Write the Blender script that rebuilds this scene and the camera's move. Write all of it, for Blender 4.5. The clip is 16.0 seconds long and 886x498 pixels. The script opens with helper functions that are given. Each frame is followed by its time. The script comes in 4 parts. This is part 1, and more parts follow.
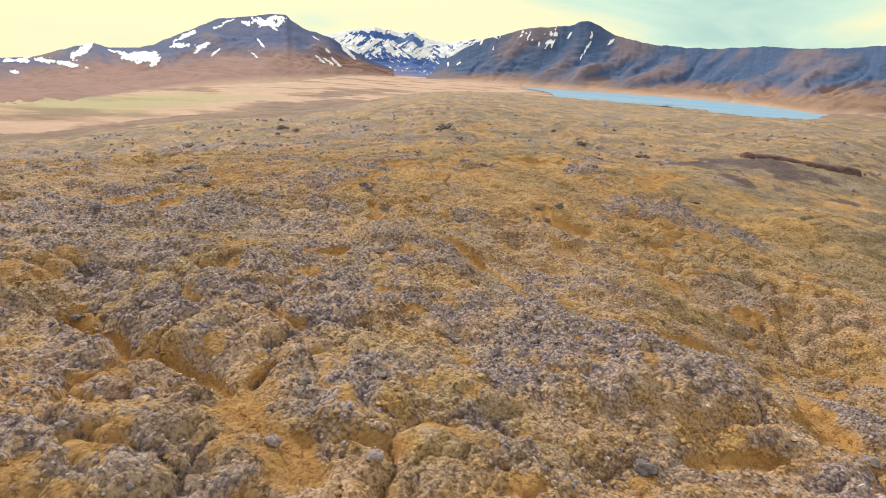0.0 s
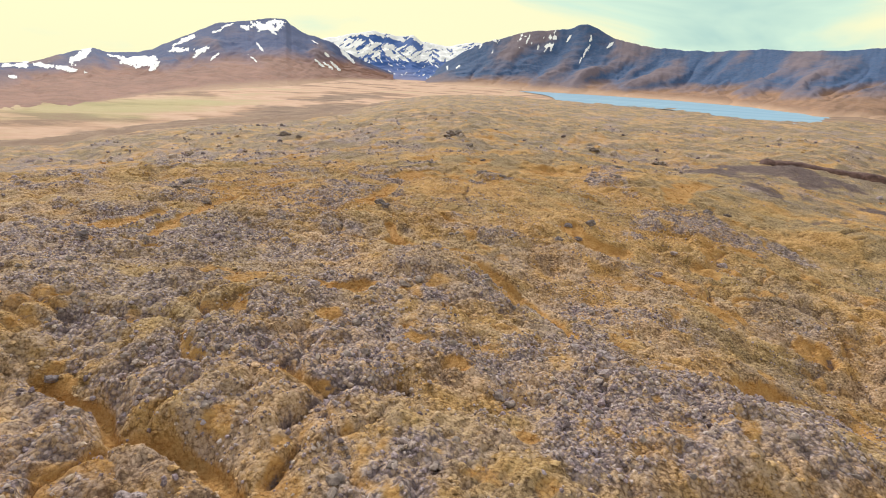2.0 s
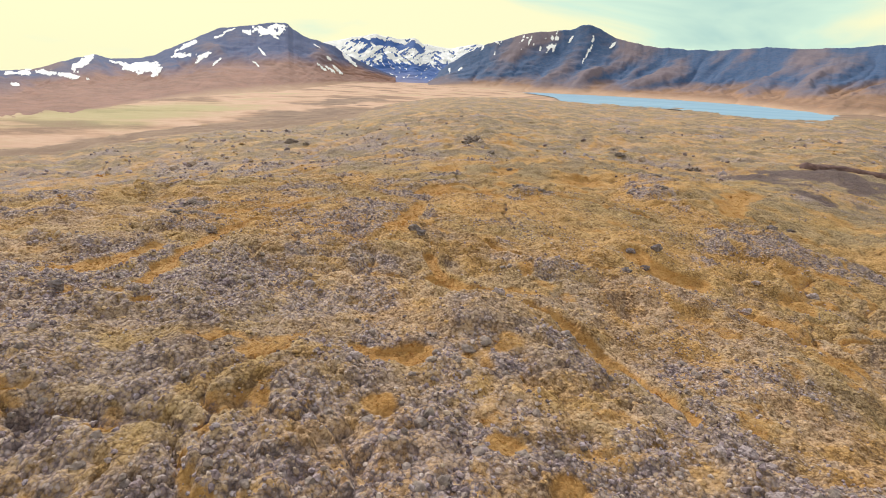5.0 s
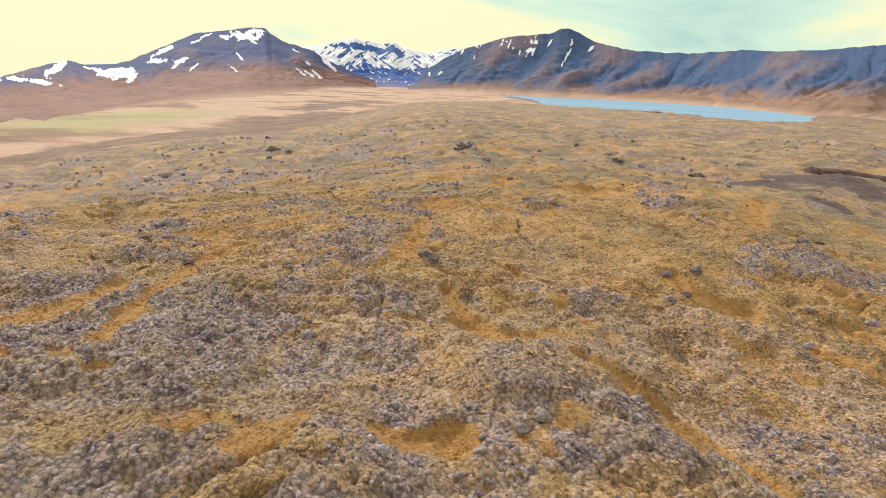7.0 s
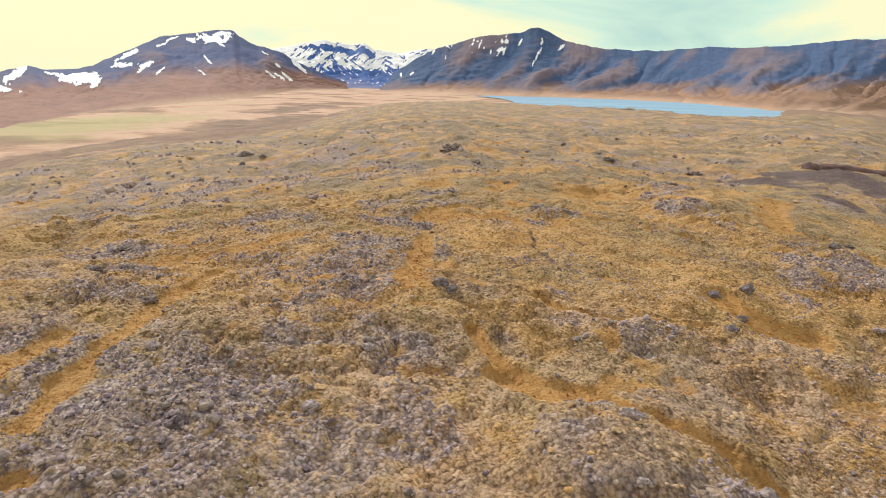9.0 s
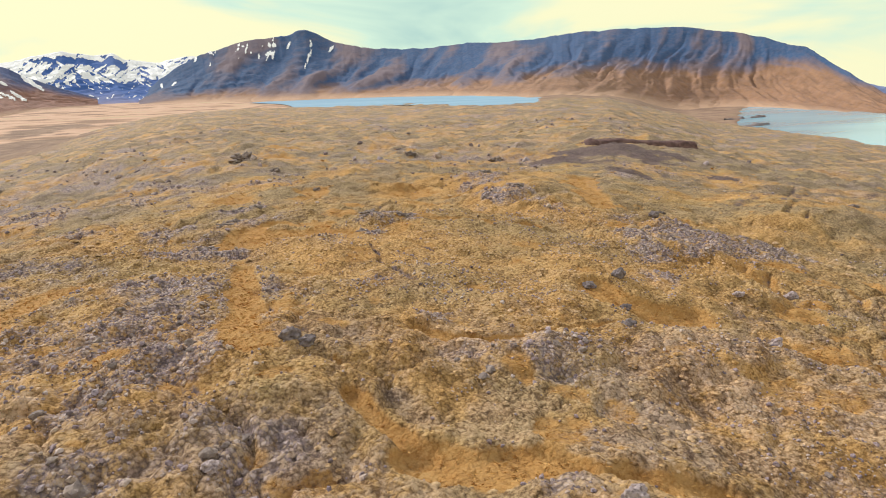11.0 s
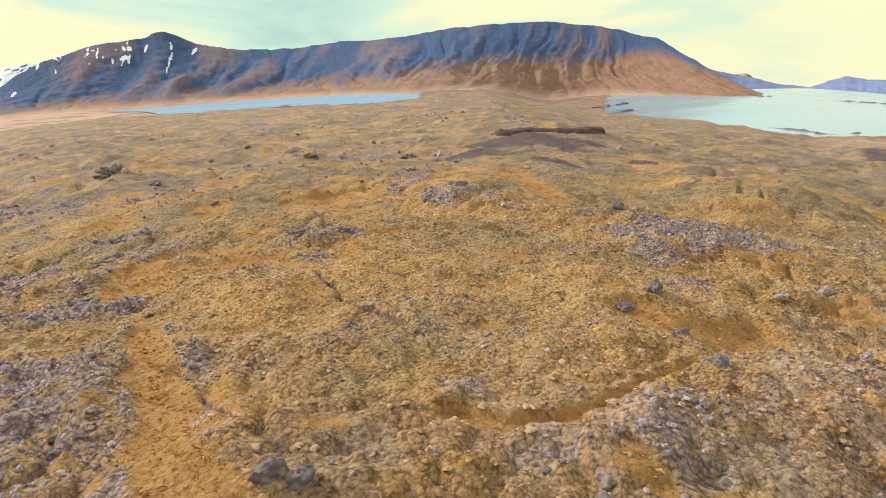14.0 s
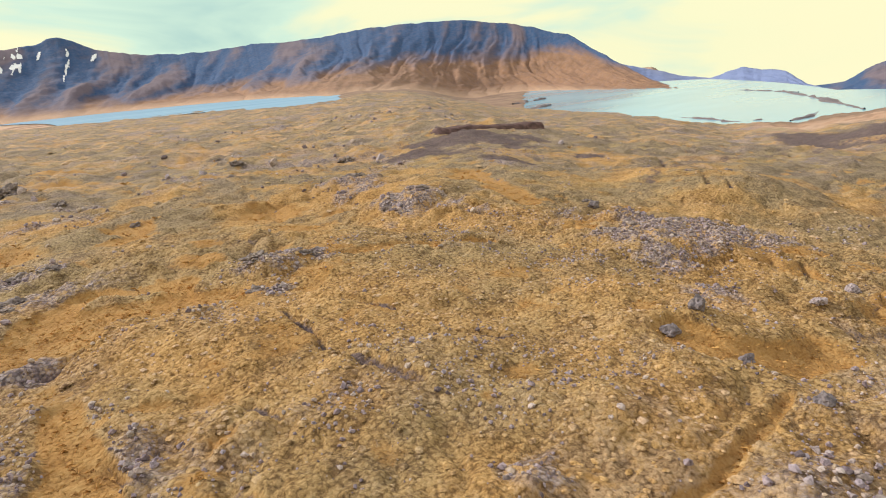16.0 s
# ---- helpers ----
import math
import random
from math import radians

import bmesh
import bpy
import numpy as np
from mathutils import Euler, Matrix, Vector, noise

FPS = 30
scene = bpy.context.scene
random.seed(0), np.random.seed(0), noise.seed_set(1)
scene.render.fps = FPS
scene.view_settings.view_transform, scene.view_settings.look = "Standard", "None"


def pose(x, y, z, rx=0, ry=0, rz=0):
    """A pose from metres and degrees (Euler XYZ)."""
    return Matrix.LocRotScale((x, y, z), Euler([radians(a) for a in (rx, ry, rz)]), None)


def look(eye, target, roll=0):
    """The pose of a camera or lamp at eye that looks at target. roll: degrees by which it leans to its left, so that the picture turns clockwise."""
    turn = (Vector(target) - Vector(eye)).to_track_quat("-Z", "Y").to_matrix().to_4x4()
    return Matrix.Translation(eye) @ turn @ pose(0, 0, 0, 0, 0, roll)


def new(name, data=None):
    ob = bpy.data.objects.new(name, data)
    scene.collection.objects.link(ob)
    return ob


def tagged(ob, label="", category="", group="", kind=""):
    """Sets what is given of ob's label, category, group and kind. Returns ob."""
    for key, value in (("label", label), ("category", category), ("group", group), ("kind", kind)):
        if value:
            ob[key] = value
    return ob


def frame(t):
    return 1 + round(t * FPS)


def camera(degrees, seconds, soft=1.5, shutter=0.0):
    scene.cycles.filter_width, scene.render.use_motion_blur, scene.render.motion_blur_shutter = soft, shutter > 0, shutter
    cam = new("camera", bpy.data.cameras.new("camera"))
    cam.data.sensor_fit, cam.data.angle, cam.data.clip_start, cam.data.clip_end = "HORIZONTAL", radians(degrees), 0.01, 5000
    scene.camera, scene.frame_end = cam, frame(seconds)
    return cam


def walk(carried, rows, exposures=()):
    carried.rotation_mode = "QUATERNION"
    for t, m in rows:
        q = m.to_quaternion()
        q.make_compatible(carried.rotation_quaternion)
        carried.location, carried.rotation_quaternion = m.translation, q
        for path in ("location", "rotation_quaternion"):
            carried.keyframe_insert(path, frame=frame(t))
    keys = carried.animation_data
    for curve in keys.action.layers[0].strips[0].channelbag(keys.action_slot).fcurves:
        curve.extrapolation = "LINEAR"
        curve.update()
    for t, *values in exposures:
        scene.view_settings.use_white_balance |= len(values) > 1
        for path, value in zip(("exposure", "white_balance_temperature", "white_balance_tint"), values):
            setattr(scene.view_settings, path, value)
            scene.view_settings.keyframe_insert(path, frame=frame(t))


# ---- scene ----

# ---- the camera and its flight ----
def eye(x, y, z, turn, tilt, lean):
    """A drone's pose: its place, its heading to the left of +y, its tilt upwards and its lean, in degrees."""
    return pose(x, y, z, 90 + tilt, 0, turn) @ pose(0, 0, 0, 0, 0, lean)


cam = camera(71.94, 16.0, soft=1.0, shutter=0.25)
PATH = [
    (0, eye(0.00, -0.00, 15.00, 0.20, -15.68, 3.50)),
    (0.5, eye(-0.66, 1.58, 15.05, -0.01, -15.57, 3.38)),
    (1, eye(-1.35, 3.22, 15.11, -0.18, -15.48, 3.34)),
    (1.5, eye(-2.05, 4.92, 15.14, -0.04, -15.48, 3.34)),
    (2, eye(-2.73, 6.53, 15.19, 0.16, -15.37, 3.33)),
    (2.5, eye(-3.44, 8.18, 15.21, 0.40, -15.25, 3.34)),
    (3, eye(-4.13, 9.89, 15.19, 0.63, -15.18, 3.33)),
    (3.5, eye(-4.78, 11.55, 15.17, 0.91, -15.22, 3.32)),
    (4, eye(-5.43, 13.20, 15.17, 1.13, -15.22, 3.29)),
    (4.2, eye(-5.75, 13.91, 15.17, 1.00, -15.22, 3.08)),
    (6.3, eye(-8.58, 21.71, 15.24, -0.36, -14.94, 2.50)),
    (6.5, eye(-8.93, 22.55, 15.16, -0.70, -14.83, 2.39)),
    (7, eye(-9.65, 24.66, 15.04, -1.22, -14.76, 2.24)),
    (7.5, eye(-10.36, 26.74, 14.94, -1.63, -14.71, 2.12)),
    (8, eye(-11.02, 28.91, 14.79, -2.37, -14.65, 1.91)),
    (8.5, eye(-11.70, 31.01, 14.68, -3.05, -14.62, 1.67)),
    (9, eye(-12.34, 33.05, 14.56, -3.59, -14.65, 1.41)),
    (9.5, eye(-12.87, 35.10, 14.39, -5.50, -14.59, 0.88)),
    (10, eye(-13.11, 37.71, 14.02, -13.21, -14.46, -0.89)),
    (10.2, eye(-13.26, 38.77, 13.89, -16.92, -14.46, -1.67)),
    (12.3, eye(-14.21, 48.86, 12.86, -26.84, -14.99, -2.90)),
    (12.5, eye(-14.15, 49.74, 12.77, -28.66, -15.04, -3.31)),
    (13, eye(-14.08, 51.88, 12.60, -31.30, -15.15, -3.83)),
    (13.5, eye(-13.99, 53.96, 12.47, -32.17, -15.25, -3.99)),
    (14, eye(-13.81, 56.06, 12.32, -33.54, -15.38, -4.34)),
    (14.5, eye(-13.54, 58.10, 12.18, -36.26, -15.60, -4.92)),
    (15, eye(-13.23, 60.05, 12.05, -38.96, -15.74, -5.49)),
    (15.5, eye(-12.95, 61.94, 12.00, -39.83, -15.86, -5.75)),
    (16, eye(-12.68, 63.78, 11.99, -40.51, -15.99, -5.90)),
]
walk(cam, PATH)

# ---- sky and light ----
SUN_AZ, SUN_EL = -28.0, 33.0  # degrees clockwise from +y, and above the horizon
world = bpy.data.worlds.new("overcast_sky")
scene.world = world
world.use_nodes = True


class Nodes:
    """Short hand for building a node tree."""

    def __init__(self, tree):
        self.tree = tree
        tree.nodes.clear()

    def add(self, kind, **sets):
        n = self.tree.nodes.new("ShaderNode" + kind)
        for key, value in sets.items():
            if key.startswith("i_"):
                n.inputs[key[2:].replace("_", " ")].default_value = value
        if "operation" in sets:
            n.operation = sets["operation"]
        if "use_clamp" in sets:
            n.use_clamp = sets["use_clamp"]
        if "data_type" in sets:
            n.data_type = sets["data_type"]
        if "blend_type" in sets:
            n.blend_type = sets["blend_type"]
        if "feature" in sets:
            n.feature = sets["feature"]
        if "attribute_name" in sets:
            n.attribute_name = sets["attribute_name"]
        return n

    def link(self, a, b):
        self.tree.links.new(a, b)

    def noise(self, vec, scale, detail=4.0, rough=0.55, warp=0.0):
        n = self.add("TexNoise", i_Scale=scale, i_Detail=detail, i_Roughness=rough, i_Distortion=warp)
        self.link(vec, n.inputs["Vector"])
        return n.outputs["Fac"]

    def ramp(self, fac, stops):
        n = self.add("ValToRGB")
        el = n.color_ramp.elements
        while len(el) < len(stops):
            el.new(0.5)
        for e, (p, c) in zip(el, stops):
            e.position = p
            e.color = (*c, 1) if isinstance(c, tuple) else (c, c, c, 1)
        self.link(fac, n.inputs["Fac"])
        return n.outputs["Color"]

    def mix(self, fac, a, b, blend="MIX"):
        n = self.add("Mix", data_type="RGBA", blend_type=blend)
        for sock, v in ((n.inputs[0], fac), (n.inputs[6], a), (n.inputs[7], b)):
            if isinstance(v, bpy.types.NodeSocket):
                self.link(v, sock)
            elif isinstance(v, tuple):
                sock.default_value = (*v, 1)
            else:
                sock.default_value = v
        return n.outputs[2]

    def math(self, op, a, b=0.0, clamp=False):
        n = self.add("Math", operation=op, use_clamp=clamp)
        for sock, v in zip(n.inputs, (a, b)):
            if isinstance(v, bpy.types.NodeSocket):
                self.link(v, sock)
            else:
                sock.default_value = v
        return n.outputs[0]


def build_sky():
    k = Nodes(world.node_tree)
    out = k.add("OutputWorld")
    bg = k.add("Background")
    sky = k.add("TexSky")
    sky.sky_type, sky.sun_disc = "NISHITA", False
    sky.sun_elevation, sky.sun_rotation = radians(SUN_EL), radians(SUN_AZ)
    sky.air_density, sky.dust_density = 1.5, 3.0
    sky_dim = k.mix(1.0, sky.outputs[0], (0.07, 0.07, 0.07), "MULTIPLY")
    where = k.add("TexCoord").outputs["Generated"]
    flat = k.add("Mapping", i_Scale=(1.0, 1.0, 4.0), i_Location=(0.35, 0.1, 0.0))
    k.link(where, flat.inputs["Vector"])
    thick = k.noise(flat.outputs[0], 2.4, 5.0, 0.5, 0.5)
    # a bank of thin grey-green cloud hangs over the long ridge
    bank = k.add("VectorMath", operation="DISTANCE")
    k.link(where, bank.inputs[0])
    bank.inputs[1].default_value = (0.36, 0.90, 0.26)
    over = k.math("MULTIPLY", k.ramp(bank.outputs["Value"], [(0.10, 1.0), (0.42, 0.0)]), 0.29)
    sheet = k.ramp(k.math("SUBTRACT", thick, over), [(0.10, (0.38, 0.62, 0.62)), (0.27, (0.68, 0.90, 0.74)), (0.38, (1.0, 0.99, 0.64)), (0.75, (1.08, 1.0, 0.64))])
    rise = k.add("SeparateXYZ")
    k.link(where, rise.inputs[0])
    high = k.ramp(rise.outputs["Z"], [(0.22, 0.0), (0.55, 1.0)])
    cool = k.mix(0.25, (0.96, 0.98, 1.06), sky_dim)
    veil = k.mix(high, sheet, cool)
    k.link(k.mix(0.96, sky_dim, veil), bg.inputs["Color"])
    bg.inputs["Strength"].default_value = 1.08
    k.link(bg.outputs[0], out.inputs[0])


build_sky()
sun = new("sun", bpy.data.lights.new("sun", "SUN"))
sun.data.energy, sun.data.angle, sun.data.color = 3.5, radians(5), (1.0, 0.965, 0.92)
sun_way = Vector((math.sin(radians(SUN_AZ)) * math.cos(radians(SUN_EL)), math.cos(radians(SUN_AZ)) * math.cos(radians(SUN_EL)), math.sin(radians(SUN_EL))))
sun.matrix_world = look(sun_way * 200, (0, 0, 0))
scene.view_settings.exposure = -0.1


# ---- materials ----
def material(name, roughness=0.9):
    m = bpy.data.materials.new(name)
    m.use_nodes = True
    k = Nodes(m.node_tree)
    out, bsdf = k.add("OutputMaterial"), k.add("BsdfPrincipled", i_Roughness=roughness)
    bsdf.inputs["Specular IOR Level"].default_value = 0.25
    k.link(bsdf.outputs[0], out.inputs[0])
    return m, k, bsdf


def bump(k, bsdf, height, strength, distance):
    b = k.add("Bump", i_Strength=strength, i_Distance=distance)
    k.link(height, b.inputs["Height"])
    k.link(b.outputs[0], bsdf.inputs["Normal"])


MOSS_LIGHT, MOSS, MOSS_DARK = (0.68, 0.465, 0.295), (0.49, 0.31, 0.165), (0.21, 0.118, 0.06)
STRAW, STRAW_DARK = (0.455, 0.238, 0.07), (0.29, 0.142, 0.042)
LICHEN, LICHEN_LIGHT, BASALT_AND_SHADE = (0.37, 0.282, 0.278), (0.60, 0.49, 0.455), (0.105, 0.078, 0.078)


def knots(k, pos, scale):
    """Rounded knots packed side by side: how far from the middle of each, and a chance value for each."""
    n = k.add("TexVoronoi", feature="F1", i_Scale=scale, i_Randomness=1.0)
    k.link(pos, n.inputs["Vector"])
    c = k.add("SeparateColor")
    k.link(n.outputs["Color"], c.inputs[0])
    return n.outputs["Distance"], c.outputs[0]


def bent(k, at, scale, amount):
    soft = k.add("TexNoise", i_Scale=scale, i_Detail=3.0)
    k.link(at, soft.inputs["Vector"])
    off = k.add("VectorMath", operation="MULTIPLY_ADD")
    k.link(soft.outputs["Color"], off.inputs[0])
    off.inputs[1].default_value = (amount,) * 3
    k.link(at, off.inputs[2])
    return off.outputs[0]


def mossy_tone(k, at):
    """Tufted moss: light on tips and shade in gaps put into the tone, at several sizes; also the height for the bump,
    and the stones under it.
    """
    pos = bent(k, at, 2.5, 0.16)
    d1, c1 = knots(k, pos, 5.2)
    d2, c2 = knots(k, pos, 13.0)
    fine, mid, grit = k.noise(at, 4.2, 6, 0.78), k.noise(at, 0.8, 6, 0.7), k.noise(at, 15.0, 4, 0.7)
    # painted light and shade: knot tops lighter, the gaps between them darker
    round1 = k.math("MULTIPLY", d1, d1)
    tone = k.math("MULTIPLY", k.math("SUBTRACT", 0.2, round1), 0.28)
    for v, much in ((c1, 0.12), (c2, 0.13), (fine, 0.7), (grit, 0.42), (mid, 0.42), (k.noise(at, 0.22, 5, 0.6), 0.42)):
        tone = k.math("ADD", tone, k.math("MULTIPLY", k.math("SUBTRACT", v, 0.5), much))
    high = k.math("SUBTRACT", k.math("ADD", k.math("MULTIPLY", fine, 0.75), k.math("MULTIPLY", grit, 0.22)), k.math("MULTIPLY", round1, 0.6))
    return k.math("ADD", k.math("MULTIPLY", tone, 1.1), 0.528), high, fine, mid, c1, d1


def moss_colour(k, at, tone, golden=0.0):
    """Woolly moss: tan, turning golden or olive from place to place."""
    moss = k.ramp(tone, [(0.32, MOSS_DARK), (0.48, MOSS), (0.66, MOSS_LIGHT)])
    gold = k.math("ADD", k.noise(at, 0.28, 7, 0.68), k.math("MULTIPLY", golden, 0.25)) if golden else k.noise(at, 0.28, 7, 0.68)
    gold = k.ramp(gold, [(0.455, 0.0), (0.575, 0.88)])
    moss = k.mix(gold, moss, k.ramp(tone, [(0.33, (0.26, 0.135, 0.04)), (0.48, (0.50, 0.275, 0.08)), (0.66, (0.66, 0.395, 0.145))]))
    olive = k.ramp(k.noise(at, 0.06, 6, 0.65), [(0.42, 0.0), (0.60, 0.65)])
    return k.mix(olive, moss, k.ramp(tone, [(0.34, (0.16, 0.105, 0.05)), (0.64, (0.47, 0.345, 0.16))]))


def ground_material():
    m, k, bsdf = material("moss_and_lava", 0.95)
    at = k.add("NewGeometry").outputs["Position"]
    cover, land = k.add("Attribute", attribute_name="cover"), k.add("Attribute", attribute_name="land")
    c, l = k.add("SeparateColor"), k.add("SeparateColor")
    k.link(cover.outputs["Color"], c.inputs[0]), k.link(land.outputs["Color"], l.inputs[0])
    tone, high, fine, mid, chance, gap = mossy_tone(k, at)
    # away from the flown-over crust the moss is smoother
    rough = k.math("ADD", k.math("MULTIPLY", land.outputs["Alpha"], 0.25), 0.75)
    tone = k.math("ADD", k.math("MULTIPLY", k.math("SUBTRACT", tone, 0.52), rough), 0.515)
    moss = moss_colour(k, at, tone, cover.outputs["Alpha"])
    sere = k.math("MULTIPLY", k.math("SUBTRACT", 1.0, land.outputs["Alpha"]), k.ramp(k.noise(at, 0.03, 6, 0.65), [(0.42, 0.0), (0.58, 0.75)]))
    moss = k.mix(sere, moss, k.ramp(tone, [(0.34, (0.17, 0.125, 0.062)), (0.64, (0.49, 0.375, 0.175))]))
    # broad darker patches far off: bare lava, with the rough ground's shade painted in
    moor = k.ramp(k.noise(at, 0.06, 8, 0.7), [(0.47, 0.0), (0.53, 0.85)])
    moss = k.mix(k.math("MULTIPLY", moor, k.math("SUBTRACT", 1.0, land.outputs["Alpha"])), moss, k.ramp(tone, [(0.34, (0.11, 0.078, 0.055)), (0.64, (0.39, 0.29, 0.175))]))
    # thin mauve crusts and dry brown heather a few paces across
    crust = k.ramp(k.math("ADD", k.math("MULTIPLY", k.noise(at, 0.13, 7, 0.68), 0.8), k.math("MULTIPLY", fine, 0.2)), [(0.50, 0.0), (0.56, 0.5)])
    crust = k.math("MULTIPLY", crust, k.math("SUBTRACT", 1.0, k.math("MULTIPLY", cover.outputs["Alpha"], 0.85)))
    moss = k.mix(crust, moss, k.ramp(tone, [(0.34, (0.13, 0.09, 0.08)), (0.64, (0.43, 0.33, 0.265))]))
    # the shade of small pits between the cushions, put into the colour
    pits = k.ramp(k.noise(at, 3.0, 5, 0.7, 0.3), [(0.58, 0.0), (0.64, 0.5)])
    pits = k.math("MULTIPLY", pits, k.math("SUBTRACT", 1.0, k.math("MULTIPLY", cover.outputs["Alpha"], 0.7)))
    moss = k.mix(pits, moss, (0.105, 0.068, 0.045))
    grain = k.math("ADD", k.math("MULTIPLY", chance, 0.55), k.math("MULTIPLY", tone, 0.45))
    stone = k.ramp(grain, [(0.20, (0.15, 0.115, 0.11)), (0.36, (0.26, 0.198, 0.19)), (0.50, LICHEN), (0.60, (0.53, 0.385, 0.255)), (0.66, (0.38, 0.30, 0.275)), (0.80, LICHEN_LIGHT)])
    # shade in the gaps between stones, put into the colour as dark lava
    stone = k.mix(k.ramp(gap, [(0.42, 0.0), (0.72, 0.6)]), stone, BASALT_AND_SHADE)
    stone = k.mix(k.ramp(k.math("ADD", k.math("MULTIPLY", mid, 0.65), k.math("MULTIPLY", fine, 0.35)), [(0.49, 0.0), (0.56, 0.9)]), stone, moss)
    straw = k.math("ADD", k.math("MULTIPLY", k.noise(at, 7.0, 5, 0.75), 0.5), k.math("MULTIPLY", mid, 0.5))
    straw = k.math("ADD", k.math("MULTIPLY", straw, 0.8), k.math("MULTIPLY", tone, 0.2))
    straw = k.ramp(straw, [(0.36, STRAW_DARK), (0.50, STRAW), (0.64, (0.54, 0.32, 0.115))])
    straw = k.mix(k.ramp(k.noise(at, 0.5, 5, 0.65), [(0.44, 0.0), (0.64, 0.4)]), straw, k.ramp(tone, [(0.34, (0.24, 0.14, 0.05)), (0.62, (0.52, 0.34, 0.14))]))
    # the edges of each kind of cover are broken up at two scales
    crumb = k.math("ADD", k.math("MULTIPLY", k.math("SUBTRACT", mid, 0.5), 1.7), k.math("MULTIPLY", k.math("SUBTRACT", fine, 0.5), 1.2))

    def broken(mask, amount=1.0, soft=0.12):
        return k.ramp(k.math("ADD", mask, k.math("MULTIPLY", crumb, amount)), [(0.5 - soft, 0.0), (0.5 + soft, 1.0)])

    col = k.mix(broken(c.outputs[1]), moss, stone)
    col = k.mix(broken(c.outputs[0], 0.85, 0.2), col, straw)
    # bare earth; the same brown paints shade into seams and cracks
    earth = k.ramp(tone, [(0.35, (0.08, 0.056, 0.054)), (0.65, (0.22, 0.155, 0.135))])
    col = k.mix(broken(c.outputs[2], 0.8), col, earth)
    # the flat valley floor of pale dead grass
    turned = k.add("Mapping", i_Scale=(0.8, 1.0, 1.0), i_Rotation=(0, 0, 0.5))
    k.link(at, turned.inputs["Vector"])
    far = k.noise(turned.outputs[0], 0.0065, 10, 0.64)
    hay = k.ramp(far, [(0.40, (0.27, 0.165, 0.105)), (0.45, (0.46, 0.28, 0.175)), (0.51, (0.58, 0.38, 0.26)), (0.56, (0.53, 0.33, 0.22)), (0.62, (0.48, 0.36, 0.21))])
    hay = k.mix(l.outputs[1], hay, (0.38, 0.37, 0.15))
    hay = k.mix(l.outputs[2], hay, k.ramp(k.noise(at, 0.03, 6, 0.65), [(0.38, (0.17, 0.105, 0.075)), (0.62, (0.30, 0.20, 0.13))]))
    col = k.mix(l.outputs[0], col, hay)
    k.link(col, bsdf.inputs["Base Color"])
    flatten = k.math("SUBTRACT", 1.0, k.math("MULTIPLY", c.outputs[0], 0.35))
    bump(k, bsdf, k.math("MULTIPLY", high, flatten), 1.0, 0.2)
    return m


def speckled(name, low, mid, high, scale, rough=0.9, per_piece=0.0):
    m, k, bsdf = material(name, rough)
    at = k.add("NewGeometry")
    n = k.noise(at.outputs["Position"], scale, 5, 0.65)
    if per_piece:
        n = k.math("ADD", n, k.math("MULTIPLY", k.math("SUBTRACT", at.outputs["Random Per Island"], 0.5), per_piece))
    k.link(k.ramp(n, [(0.26, low), (0.46, mid), (0.68, high)]), bsdf.inputs["Base Color"])
    bump(k, bsdf, k.noise(at.outputs["Position"], scale * 2.5, 4, 0.7), 0.7, 0.3 / scale)
    return m


